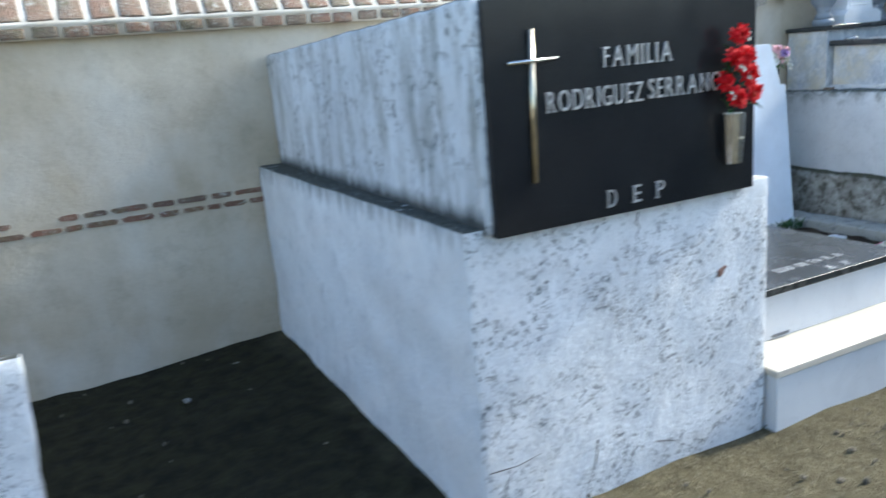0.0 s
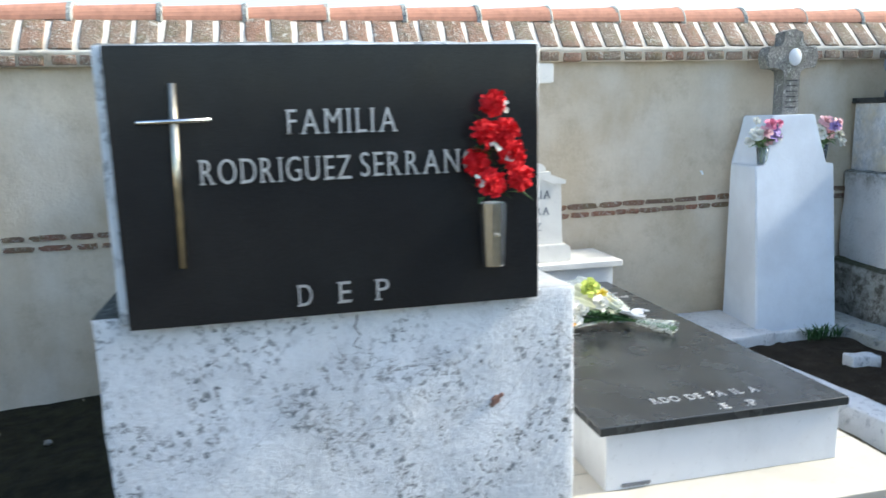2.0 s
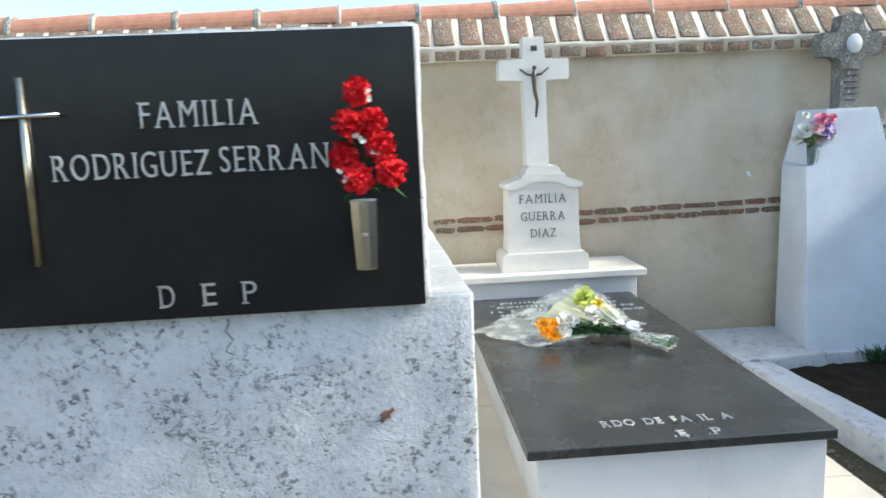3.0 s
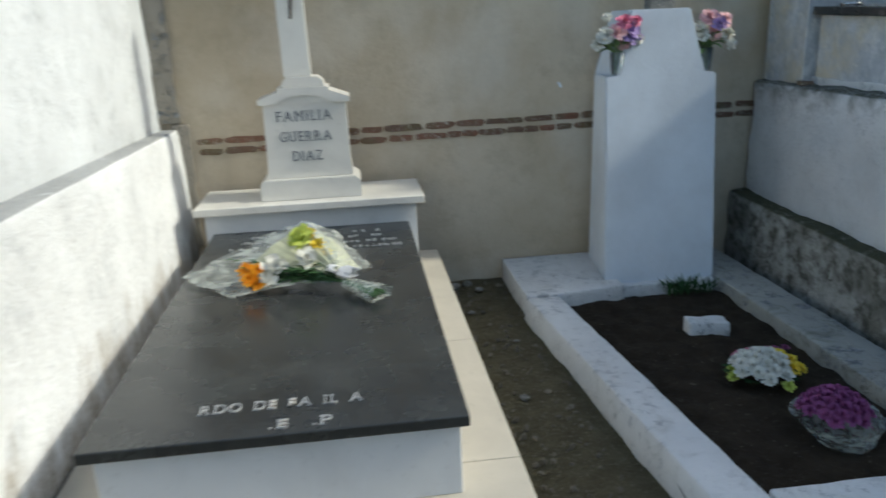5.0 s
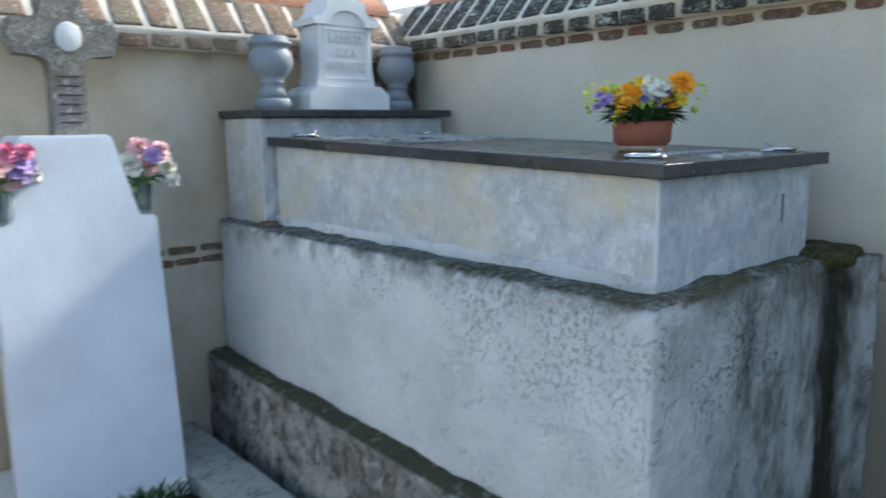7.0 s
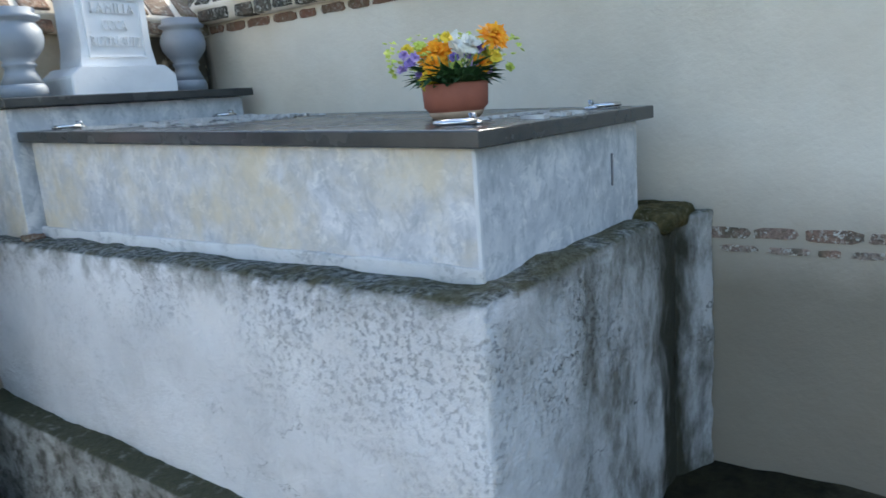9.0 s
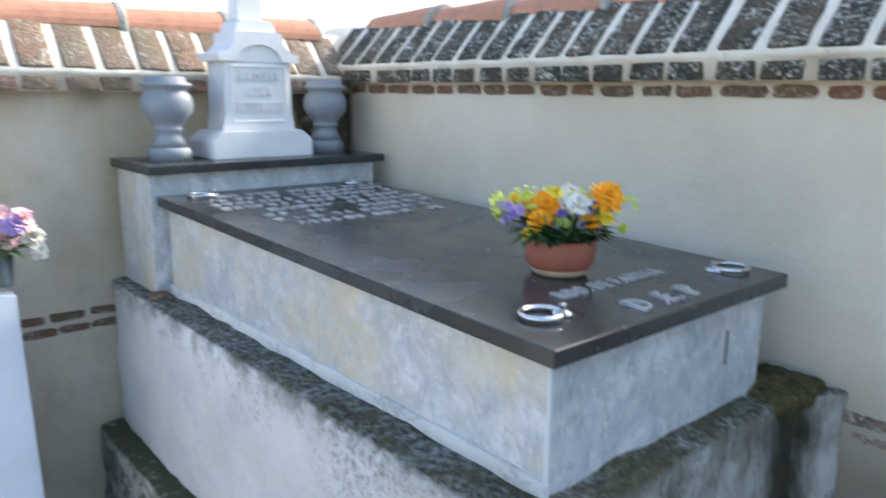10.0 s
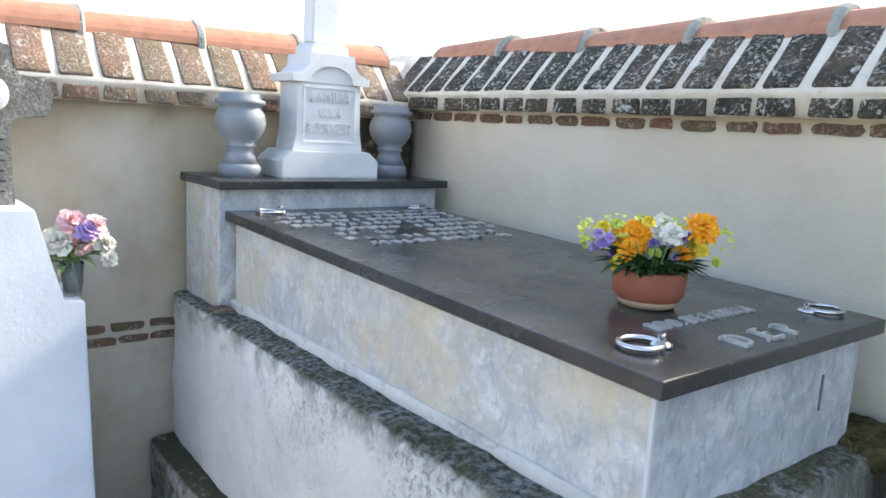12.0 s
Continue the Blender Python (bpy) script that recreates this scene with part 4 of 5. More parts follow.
    for i in range(230):
        f = rng.uniform(0.15, 0.95)
        c = tie.lerp(Vector((rng.uniform(2.44, 2.84), rng.uniform(2.95, 3.12), rng.uniform(0.478, 0.57))), f)
        e = c + Vector((-rng.uniform(0.015, 0.06), rng.uniform(-0.02, 0.03), rng.uniform(-0.015, 0.022)))
        c.z, e.z = max(c.z, 0.474), max(e.z, 0.474)
        leaf(bm, c, e, rng.uniform(0.005, 0.012))
    tagged(part("foliage", bm, LEAF, b, "green fern leaves"), kind="stuff")
    specs = (("marigold", ORANGE, 0.034, 16, (2.560, 2.955, 0.515)), ("marigold", ORANGE, 0.032, 16, (2.590, 2.945, 0.500)), ("marigold", ORANGE, 0.032, 16, (2.545, 2.985, 0.540)), ("marigold", ORANGE, 0.028, 16, (2.585, 2.965, 0.545)),
             ("lily", PALE, 0.048, 8, (2.650, 2.980, 0.545)), ("lily", PALE, 0.045, 8, (2.760, 2.990, 0.565)), ("lily", PALE, 0.045, 7, (2.620, 2.955, 0.515)), ("lily", LIME, 0.055, 8, (2.745, 3.060, 0.620)),
             ("chrysanthemum", YELLOW, 0.032, 16, (2.800, 3.060, 0.590)), ("chrysanthemum", YELLOW, 0.030, 16, (2.825, 3.030, 0.560)), ("chrysanthemum", YELLOW, 0.028, 16, (2.770, 3.100, 0.625)))
    for nm, mat, r, n, p in specs:
        w = Vector((-0.25 + rng.uniform(-0.3, 0.3), -0.7, 0.7))
        part(nm, bloom(bmesh.new(), p, w, r, 4, n, 0.4, 70, rng), mat, b)
    bm = bmesh.new()
    for i in range(9):
        c = Vector((2.872, 2.905, 0.528)) + Vector((rng.uniform(-0.035, 0.045), rng.uniform(-0.02, 0.02), rng.uniform(-0.008, 0.018)))
        pts = [c + side * rng.uniform(0.018, 0.030) * math.cos(a + i) + up * 0.014 * math.sin(a) + d * 0.018 * math.sin(a * 2 + i * 1.7) for a in [6.283 * k / 10 for k in range(10)]]
        inner, outer = [bm.verts.new(p - d * 0.015) for p in pts], [bm.verts.new(p + d * 0.015) for p in pts]
        for k in range(10):
            bm.faces.new((inner[k], outer[k], outer[(k + 1) % 10], inner[(k + 1) % 10]))
    part("ribbon_bow", bm, PAPER, b, "white ribbon bow")


wrapped_bouquet()


# ---- kerbed earth grave ----
def kerbed_grave():
    g = root("kerbed_grave", (4.3, 3.0, 0), "earth grave framed by a chipped whitewashed kerb", "grave")
    k = dict(r=0.010, step=0.05, amp=0.004, freq=9.0)
    part("kerb_side", rbox(3.690, 3.865, 1.92, 3.60, -0.06, 0.100, **k, shape=lambda q: (q.x + (0.020 * min(1, max(0, q.z / 0.1)) if q.x < 3.75 else 0) + 0.088 * max(0, 3.6 - q.y), q.y, q.z)), WASH_KERB, g, "chipped whitewashed kerb", smooth=True)
    part("kerb_side", rbox(4.690, 4.905, 1.92, 4.19, -0.06, 0.098, **k), CONCRETE_PALE, g, "grey weathered kerb", smooth=True)
    part("kerb_front", rbox(4.016, 4.687, 1.92, 2.06, -0.06, 0.098, **k), WASH_KERB, g, "chipped whitewashed kerb", smooth=True)
    part("kerb_back", rbox(3.708, 4.20, 3.603, 4.20, -0.06, 0.108, **k, shape=lambda q: (q.x, q.y + (0.09 * max(0, q.x - 3.75) if q.y < 3.8 else 0), q.z)), WASH_KERB, g, "whitewashed platform behind the earth", smooth=True)
    part("kerb_back", rbox(4.203, 4.687, 3.70, 4.20, -0.06, 0.085, **k), WASH_KERB, g, smooth=True)
    bm = bmesh.new()
    nx, ny = 26, 46
    grid = [[bm.verts.new((3.82 + 0.90 * i / nx, 2.05 + 1.72 * j / ny, 0.032 + 0.022 * noise.noise((i * 0.35, j * 0.35, 5)) + 0.012 * noise.noise((i * 1.1, j * 1.1, 9)))) for j in range(ny + 1)] for i in range(nx + 1)]
    for i in range(nx):
        for j in range(ny):
            bm.faces.new((grid[i][j], grid[i + 1][j], grid[i + 1][j + 1], grid[i][j + 1]))
    part("earth_bed", bm, SOIL, g, "bare dark earth", smooth=True)


CONCRETE_PALE = whitewash("grey_kerb", (0.43, 0.43, 0.39), 0.9, (0.15, 0.155, 0.105), bump=0.7, flakes=0.85, around=1.0, grain=17)
kerbed_grave()


def pedestal():
    p = root("pedestal", (4.42, 3.95, 0.1), "tall smooth whitewashed pedestal tapering at its shoulders", "pedestal")
    bm = prism([(4.135, 0.06), (4.695, 0.06), (4.690, 1.078), (4.625, 1.078), (4.560, 1.374), (4.270, 1.374), (4.205, 1.078), (4.147, 1.078)], 3.735, 4.15, bevel=0.007)
    for v in bm.verts:
        if v.co.y < 3.95:
            v.co.y += 0.10 * (v.co.z - 0.08)
        elif v.co.x < 4.18:
            v.co.x += 0.045
    upper = bm.copy()
    for name, piece, lower in (("shaft", bm, True), ("shoulder", upper, False)):
        bmesh.ops.bisect_plane(piece, geom=piece.verts[:] + piece.edges[:] + piece.faces[:], plane_co=(0, 0, 1.055), plane_no=(0, 0, 1), clear_outer=lower, clear_inner=not lower)
        bmesh.ops.holes_fill(piece, edges=[e for e in piece.edges if e.is_boundary])
        part(name, piece, WASH_SMOOTH, p)
    c = root("stone_cross", (4.46, 4.0, 1.372), "weathered grey granite cross with a white oval plaque", "cross")
    cx, z = 4.462, 1.715
    o = [(cx - 0.062, 1.36), (cx + 0.062, 1.36), (cx + 0.05, 1.60), (cx + 0.055, 1.635), (cx + 0.085, 1.652), (cx + 0.165, 1.652), (cx + 0.182, z), (cx + 0.165, 1.778), (cx + 0.085, 1.772),
         (cx + 0.062, 1.80), (cx + 0.066, 1.862), (cx, 1.882), (cx - 0.066, 1.862), (cx - 0.062, 1.80), (cx - 0.085, 1.772), (cx - 0.165, 1.778), (cx - 0.182, z), (cx - 0.165, 1.652), (cx - 0.085, 1.652), (cx - 0.055, 1.635), (cx - 0.05, 1.60)]
    part("cross_body", prism(o, 3.965, 4.055, bevel=0.006), LICHEN_STONE, c)
    bm = lathe([(0.046, 0), (0.046, 0.006), (0.040, 0.010)], (0, 0, 0), 28)
    bm.transform(Matrix.Translation((cx + 0.012, 3.965, z)) @ Matrix.Rotation(radians(90), 4, "X") @ Matrix.Diagonal((0.95, 1.12, 1, 1)))
    part("plaque", bm, plain("enamel", (0.72, 0.74, 0.76), 0.2, vary=0.2, scale=30), c, "white enamel oval plaque", smooth=True)
    bm = bmesh.new()
    for i in range(6):
        w = 0.034 + 0.004 * (i % 2)
        rbox(cx - w, cx + w, 3.9625, 3.966, 1.415 + i * 0.032, 1.421 + i * 0.032, 0, bm=bm)
    tagged(part("inscription", bm, DARK, c, "small carved lines, too worn to read"), kind="stuff")


pedestal()


def posy(at, colours, seed, label, tall=0.11):
    rng = random.Random(seed)
    v = root("flower_glass", at, label, "flower vase", "vases on the pedestal")
    colours = [(m, dx * 1.12, dz * 1.2, r * 1.18) for m, dx, dz, r in colours]
    x, y, z = at
    part("glass", lathe([(0.026, 0.0), (0.028, 0.01), (0.036, tall), (0.034, tall), (0.025, 0.012)], at, 20), GLASS, v, "clear glass tumbler", smooth=True)
    bm = bmesh.new()
    for i in range(9):
        a = i * 0.7
        tube([(x + 0.012 * math.cos(a), y + 0.012 * math.sin(a), z + 0.012), (x + 0.022 * math.cos(a + 1), y + 0.022 * math.sin(a + 1), z + tall), (x + 0.05 * math.cos(a), y + 0.05 * math.sin(a), z + tall + 0.06)], 0.0025, 6, bm)
    part("stem_bundle", bm, LEAF_PALE, v, smooth=True)
    for i, (mat, dx, dz, r) in enumerate(colours):
        p = (x + dx, y - 0.03 + rng.uniform(-0.02, 0.02), z + tall + dz)
        part("flower", bloom(bmesh.new(), p, (dx * 5, -0.8, 0.6), r, 4, 9, 0.35, 85, rng, 1.2), mat, v)
    bm = bmesh.new()
    for i in range(30):
        a = rng.uniform(0, 6.28)
        b = Vector((x + rng.uniform(-0.02, 0.02), y, z + tall + rng.uniform(-0.01, 0.05)))
        leaf(bm, b, b + Vector((math.cos(a) * 0.11, math.sin(a) * 0.07, rng.uniform(-0.03, 0.07))), 0.017)
    part("foliage", bm, LEAF_PALE, v, "green leaves")


posy((4.208, 3.862, 1.078), ((PINK, 0.012, 0.110, 0.036), (MAUVE, 0.040, 0.070, 0.052), (PALE, -0.060, 0.065, 0.040), (PALE, -0.055, 0.130, 0.022), (BLUSH, -0.015, 0.075, 0.036), (PALE, 0.080, 0.050, 0.028), (PALE, -0.090, 0.030, 0.026), (PINK, 0.060, 0.115, 0.026), (BLUSH, 0.020, 0.030, 0.030)), 4, "clear glass of pink, mauve and white flowers")
posy((4.672, 3.925, 1.078), ((PALE, -0.040, 0.060, 0.044), (BLUSH, -0.005, 0.115, 0.040), (MAUVE, 0.035, 0.090, 0.038), (BLUSH, 0.060, 0.105, 0.032), (PALE, 0.085, 0.050, 0.036), (PALE, 0.090, 0.010, 0.028), (BLUSH, 0.025, 0.050, 0.034)), 6, "clear glass of white, blush and mauve flowers")


def grave_items():
    s = part("stone_block", rbox(4.310, 4.485, 3.165, 3.25, 0.02, 0.092, 0.008, 0.03, 0.006, 12.0, shape=lambda q: (q.x + 0.1 * (q.y - 3.15), q.y - 0.06 * (q.x - 4.4), q.z - 0.05 * (q.x - 4.40))), WASH_KERB, None, smooth=True)
    tagged(s, "chipped whitewashed brick lying on the earth", "brick")
    rng = random.Random(31)
    b = root("flower_bunch", (4.40, 2.76, 0.05), "bunch of white and yellow chrysanthemums laid on the earth", "flowers")
    for i in range(30):
        a, r = i * 2.39996, 0.105 * math.sqrt((i + 0.5) / 30)
        dx = math.cos(a) * r * 1.15
        mat = YELLOW if dx > 0.05 else (MAGENTA if rng.random() < 0.0 else PALE)
        part("chrysanthemum", bloom(bmesh.new(), (4.405 + dx, 2.75 + math.sin(a) * r, 0.085 + 0.05 * (1 - (r / 0.105) ** 2)), (dx * 4, -0.2 + math.sin(a) * r * 4, 1), 0.032, 3, 11, 0.2, 80, rng), mat, b)
    for i in range(10):
        part("chrysanthemum", bloom(bmesh.new(), (4.355 + 0.022 * i, 2.86 + 0.012 * rng.random(), 0.08 + 0.02 * rng.random()), (0, 0.2, 1), 0.024, 3, 9, 0.2, 80, rng), MAGENTA if i > 3 else PINK, b)
    for dx, dy in ((-0.13, -0.02), (-0.11, 0.03), (0.02, -0.12)):
        part("chrysanthemum", bloom(bmesh.new(), (4.405 + dx, 2.75 + dy, 0.07), (dx * 4, dy * 4, 1), 0.026, 3, 10, 0.2, 80, rng), LIME, b)
    bm = bmesh.new()
    for i in range(50):
        a = rng.uniform(0, 6.28)
        p = Vector((4.405 + 0.09 * math.cos(a), 2.77 + 0.08 * math.sin(a), 0.05))
        leaf(bm, p, p + Vector((0.06 * math.cos(a), 0.05 * math.sin(a), 0.02)), 0.012)
    part("foliage", bm, LEAF, b)
    c = root("flower_bunch", (4.40, 2.35, 0.05), "bunch of magenta chrysanthemums in clear cellophane on the earth", "flowers")
    for i in range(46):
        a, r = i * 2.39996, 0.098 * math.sqrt((i + 0.5) / 46)
        p = (4.425 + math.cos(a) * r, 2.38 + math.sin(a) * r, 0.115 + 0.06 * (1 - (r / 0.098) ** 2))
        part("chrysanthemum", bloom(bmesh.new(), p, (math.cos(a) * r * 7, math.sin(a) * r * 7, 1), 0.026, 3, 11, 0.2, 80, rng), MAGENTA, c)
    bm = bmesh.new()
    rings = []
    for j, (r, z) in enumerate(((0.05, 0.03), (0.09, 0.05), (0.115, 0.085), (0.140, 0.11))):
        rings.append([bm.verts.new((4.425 + r * (1 + 0.15 * noise.noise((i * 0.8, j, 2))) * math.cos(i * 2 * math.pi / 36), 2.365 - 0.02 * (3 - j) + r * (1 + 0.15 * noise.noise((i * 0.8, j, 8))) * math.sin(i * 2 * math.pi / 36), z + 0.018 * noise.noise((i * 1.3, j * 2, 4)))) for i in range(36)])
    for p, q in zip(rings, rings[1:]):
        for i in range(36):
            bm.faces.new((p[i], p[(i + 1) % 36], q[(i + 1) % 36], q[i]))
    part("cellophane_wrap", bm, FILM, c, "clear crumpled cellophane wrap", smooth=True)
    w = bmesh.new()
    for i in range(90):
        a = rng.uniform(0, 6.28)
        p = Vector((4.50 + rng.uniform(-0.09, 0.13), 3.655 + rng.uniform(-0.05, 0.03), 0.04))
        leaf(w, p, p + Vector((0.05 * math.cos(a), 0.04 * math.sin(a), rng.uniform(0.03, 0.10))), rng.uniform(0.004, 0.009))
    tagged(part("weed", w, LEAF), "low green weed growing from the earth by the pedestal", "weed")


grave_items()

tagged(part("plaster_chip", rbox(4.022, 4.038, 4.202, 4.212, 1.008, 1.036, 0.003, 0.008, 0.003, 40.0, shape=lambda q: (q.x - 0.5 * (q.z - 1.02), q.y, q.z)), WASH_SMOOTH, north, "small white chip in the plaster", smooth=True))


# ---- raised corner tomb ----
def slope(y):
    return 0.030 * (y - 2.0)


def corner_tomb():
    t = root("raised_tomb", (5.6, 3.1, 0), "high stepped tomb of stained render with a black granite slab", "tomb")
    rise = lambda q: (q.x, q.y, q.z + (0.022 * (q.y - 1.95) if q.z > 0.2 else 0))
    part("plinth", rbox(4.985, 6.18, 1.972, 4.19, -0.06, 0.360, 0.02, 0.04, 0.016, 5.0, shape=rise), CONCRETE, t, "dark mossy concrete plinth", smooth=True)
    part("lower_block", rbox(5.075, 6.17, 1.955, 4.195, -0.06, 0.998, 0.028, 0.035, 0.012, 6.0), WASH_BASE, t, "rough stained whitewashed block with moss along its top", smooth=True)
    part("mortar_fillet", rbox(6.05, 6.197, 1.885, 1.965, -0.05, 0.985, 0.012, 0.03, 0.010, 9.0, shape=lambda q: (q.x, q.y + 0.062 * max(0, (6.19 - q.x) / 0.14) if q.y < 1.93 else q.y, q.z)), WASH_BASE, t, "rough render fillet against the wall", smooth=True)
    tilt = lambda q: (q.x, q.y, q.z + slope(q.y) if q.z > 1.1 else q.z)
    box = part("coffin_box", rbox(5.19, 5.99, 2.035, 3.83, 0.985, 1.262, 0.004, shape=tilt), VEINED, t, "stained grey veined marble box")
    part("corner_strip", rbox(5.1855, 5.196, 2.0305, 2.041, 0.988, 1.26, 0.003), BLUE_MARBLE, t)
    part("skirting", rbox(5.180, 5.196, 2.027, 3.845, 0.985, 1.030, 0.004, 0.05, 0.004, 9.0, shape=lambda q: (q.x, q.y, q.z + (0.012 * noise.noise((q.y * 6, 0, 2)) if q.z > 1.01 else 0))), WASH_KERB, t, "band of white render", smooth=True)
    part("vent", rbox(5.812, 5.822, 2.032, 2.04, 1.105, 1.190, 0.002), LETTER_GREY, box, "narrow dark vent slot")
    slab = part("slab", rbox(5.155, 6.03, 2.0, 3.845, 1.265, 1.300, 0.004, shape=tilt), GRANITE_DULL, t, "black granite slab with metal letters and rings")
    part("ledge_box", rbox(5.135, 6.10, 3.85, 4.19, 0.985, 1.432, 0.004), VEINED, t, "veined marble ledge block")
    part("ledge", rbox(5.115, 6.125, 3.80, 4.20, 1.434, 1.466, 0.004), GRANITE_DULL, t, "black granite ledge")
    top = lambda y: 1.3005 + slope(y)
    lettering(slab, "RDO. DE FAMILIA", (5.400, 2.185, top(2.20)), (1, 0, 0), (0, 1, 0.03), 0.040, 0.370, LETTER, space=0.4, depth=1.5)
    lettering(slab, "D .E. P", (5.468, 2.035, top(2.05)), (1, 0, 0), (0, 1, 0.03), 0.060, 0.225, LETTER, space=0.5, depth=1.5)
    rng = random.Random(17)
    rows = [(5.32, 5.98, 3.69), (5.28, 5.98, 3.615), (5.24, 5.98, 3.54), (5.24, 5.97, 3.465), (5.36, 5.97, 3.38), (5.31, 5.95, 3.30), (5.30, 5.93, 3.22), (5.33, 5.88, 3.14)]
    bars(slab, rows, top, LETTER_SMALL, rng, 0.040)
    for i, (x, y, turn) in enumerate(((5.272, 2.135, -20), (5.940, 2.105, 150), (5.285, 3.76, 10), (5.93, 3.76, 20))):
        z = top(y) + 0.0065
        pts = [(x + 0.044 * math.cos(a), y + 0.040 * math.sin(a), z + 0.001) for a in [2 * math.pi * k / 28 for k in range(28)]]
        ring = part("ring_handle", tube(pts, 0.0058, 8, loop=True), STEEL, slab, "polished steel ring handle", smooth=True)
        ex, ey = x + 0.048 * math.cos(radians(turn)), y + 0.042 * math.sin(radians(turn))
        part("boss", lathe([(0.022, -0.0065), (0.022, -0.003), (0.017, 0.001), (0.008, 0.004)], (ex, ey, z), 20), STEEL, ring, "round steel boss", smooth=True)
        part("eye_bolt", tube([(ex - 0.012, ey, z), (ex - 0.008, ey, z + 0.014), (ex + 0.006, ey, z + 0.014), (ex + 0.01, ey, z)], 0.005, 8), STEEL, ring, smooth=True)
    # headstone on the ledge
    h = root("headstone", (5.62, 3.98, 1.466), "white marble headstone with an arched pediment and a cross", "headstone")
    cx = 5.615
    part("foot", prism([(cx - 0.215, 1.466), (cx + 0.215, 1.466), (cx + 0.215, 1.535), (cx + 0.17, 1.572), (cx - 0.17, 1.572), (cx - 0.215, 1.535)], 3.90, 4.13, bevel=0.004), WHITE_COOL, h)
    o = [(cx - 0.158, 1.572), (cx + 0.158, 1.572), (cx + 0.147, 1.60), (cx + 0.142, 1.64), (cx + 0.140, 1.835), (cx - 0.140, 1.835), (cx - 0.142, 1.64), (cx - 0.147, 1.60)]
    tablet = part("tablet", prism(o, 3.935, 4.09, bevel=0.003), WHITE_COOL, h)
    for a, b, c, d in ((cx - 0.118, cx + 0.118, 1.602, 1.612), (cx - 0.118, cx - 0.108, 1.612, 1.812), (cx + 0.108, cx + 0.118, 1.612, 1.812), (cx - 0.118, cx + 0.118, 1.812, 1.822)):
        part("moulding", rbox(a, b, 3.928, 3.937, c, d, 0.002), WHITE_COOL, tablet)
    ped = [(cx - 0.168, 1.835), (cx - 0.172, 1.862), (cx - 0.13, 1.874), (cx - 0.102, 1.902), (cx - 0.098, 1.945), (cx + 0.098, 1.945), (cx + 0.102, 1.902), (cx + 0.13, 1.874), (cx + 0.172, 1.862), (cx + 0.168, 1.835), (cx + 0.095, 1.835)]
    arch = [(cx + 0.095 * math.cos(a), 1.838 + 0.062 * math.sin(a)) for a in [math.pi * i / 12 for i in range(13)]]
    part("pediment", prism(ped + arch[1:-1] + [(cx - 0.095, 1.835)], 3.918, 4.11), WHITE_COOL, h)
    part("tympanum", prism([(cx - 0.10, 1.834)] + [(cx + 0.10, 1.834)] + [(cx + 0.10 * math.cos(a), 1.838 + 0.066 * math.sin(a)) for a in [math.pi * i / 12 for i in range(1, 12)]], 3.932, 4.08), WHITE_COOL, h)
    part("step", prism([(cx - 0.085, 1.945), (cx + 0.085, 1.945), (cx + 0.08, 1.975), (cx + 0.062, 1.99), (cx - 0.062, 1.99), (cx - 0.08, 1.975)], 3.94, 4.08, bevel=0.003), WHITE_COOL, h)
    c2 = cx - 0.012
    part("cross", prism([(c2 - 0.055, 1.99), (c2 + 0.055, 1.99), (c2 + 0.045, 2.42), (c2 + 0.16, 2.42), (c2 + 0.16, 2.51), (c2 + 0.045, 2.51), (c2 + 0.045, 2.62), (c2 - 0.045, 2.62), (c2 - 0.045, 2.51), (c2 - 0.16, 2.51), (c2 - 0.16, 2.42), (c2 - 0.045, 2.42)], 3.965, 4.05, bevel=0.004), WHITE_COOL, h)
    for text, w, z, hh in (("FAMILIA", 0.175, 1.765, 0.036), ("COCA", 0.098, 1.705, 0.036), ("RODRIGUEZ", 0.205, 1.645, 0.036)):
        lettering(tablet, text, (cx - w / 2, 3.934, z), (1, 0, 0), (0, 0, 1), hh, w, WHITE_COOL, depth=3.0)


WHITE_COOL = white_marble("cool_white_marble", (0.76, 0.77, 0.78), 0.5)
corner_tomb()


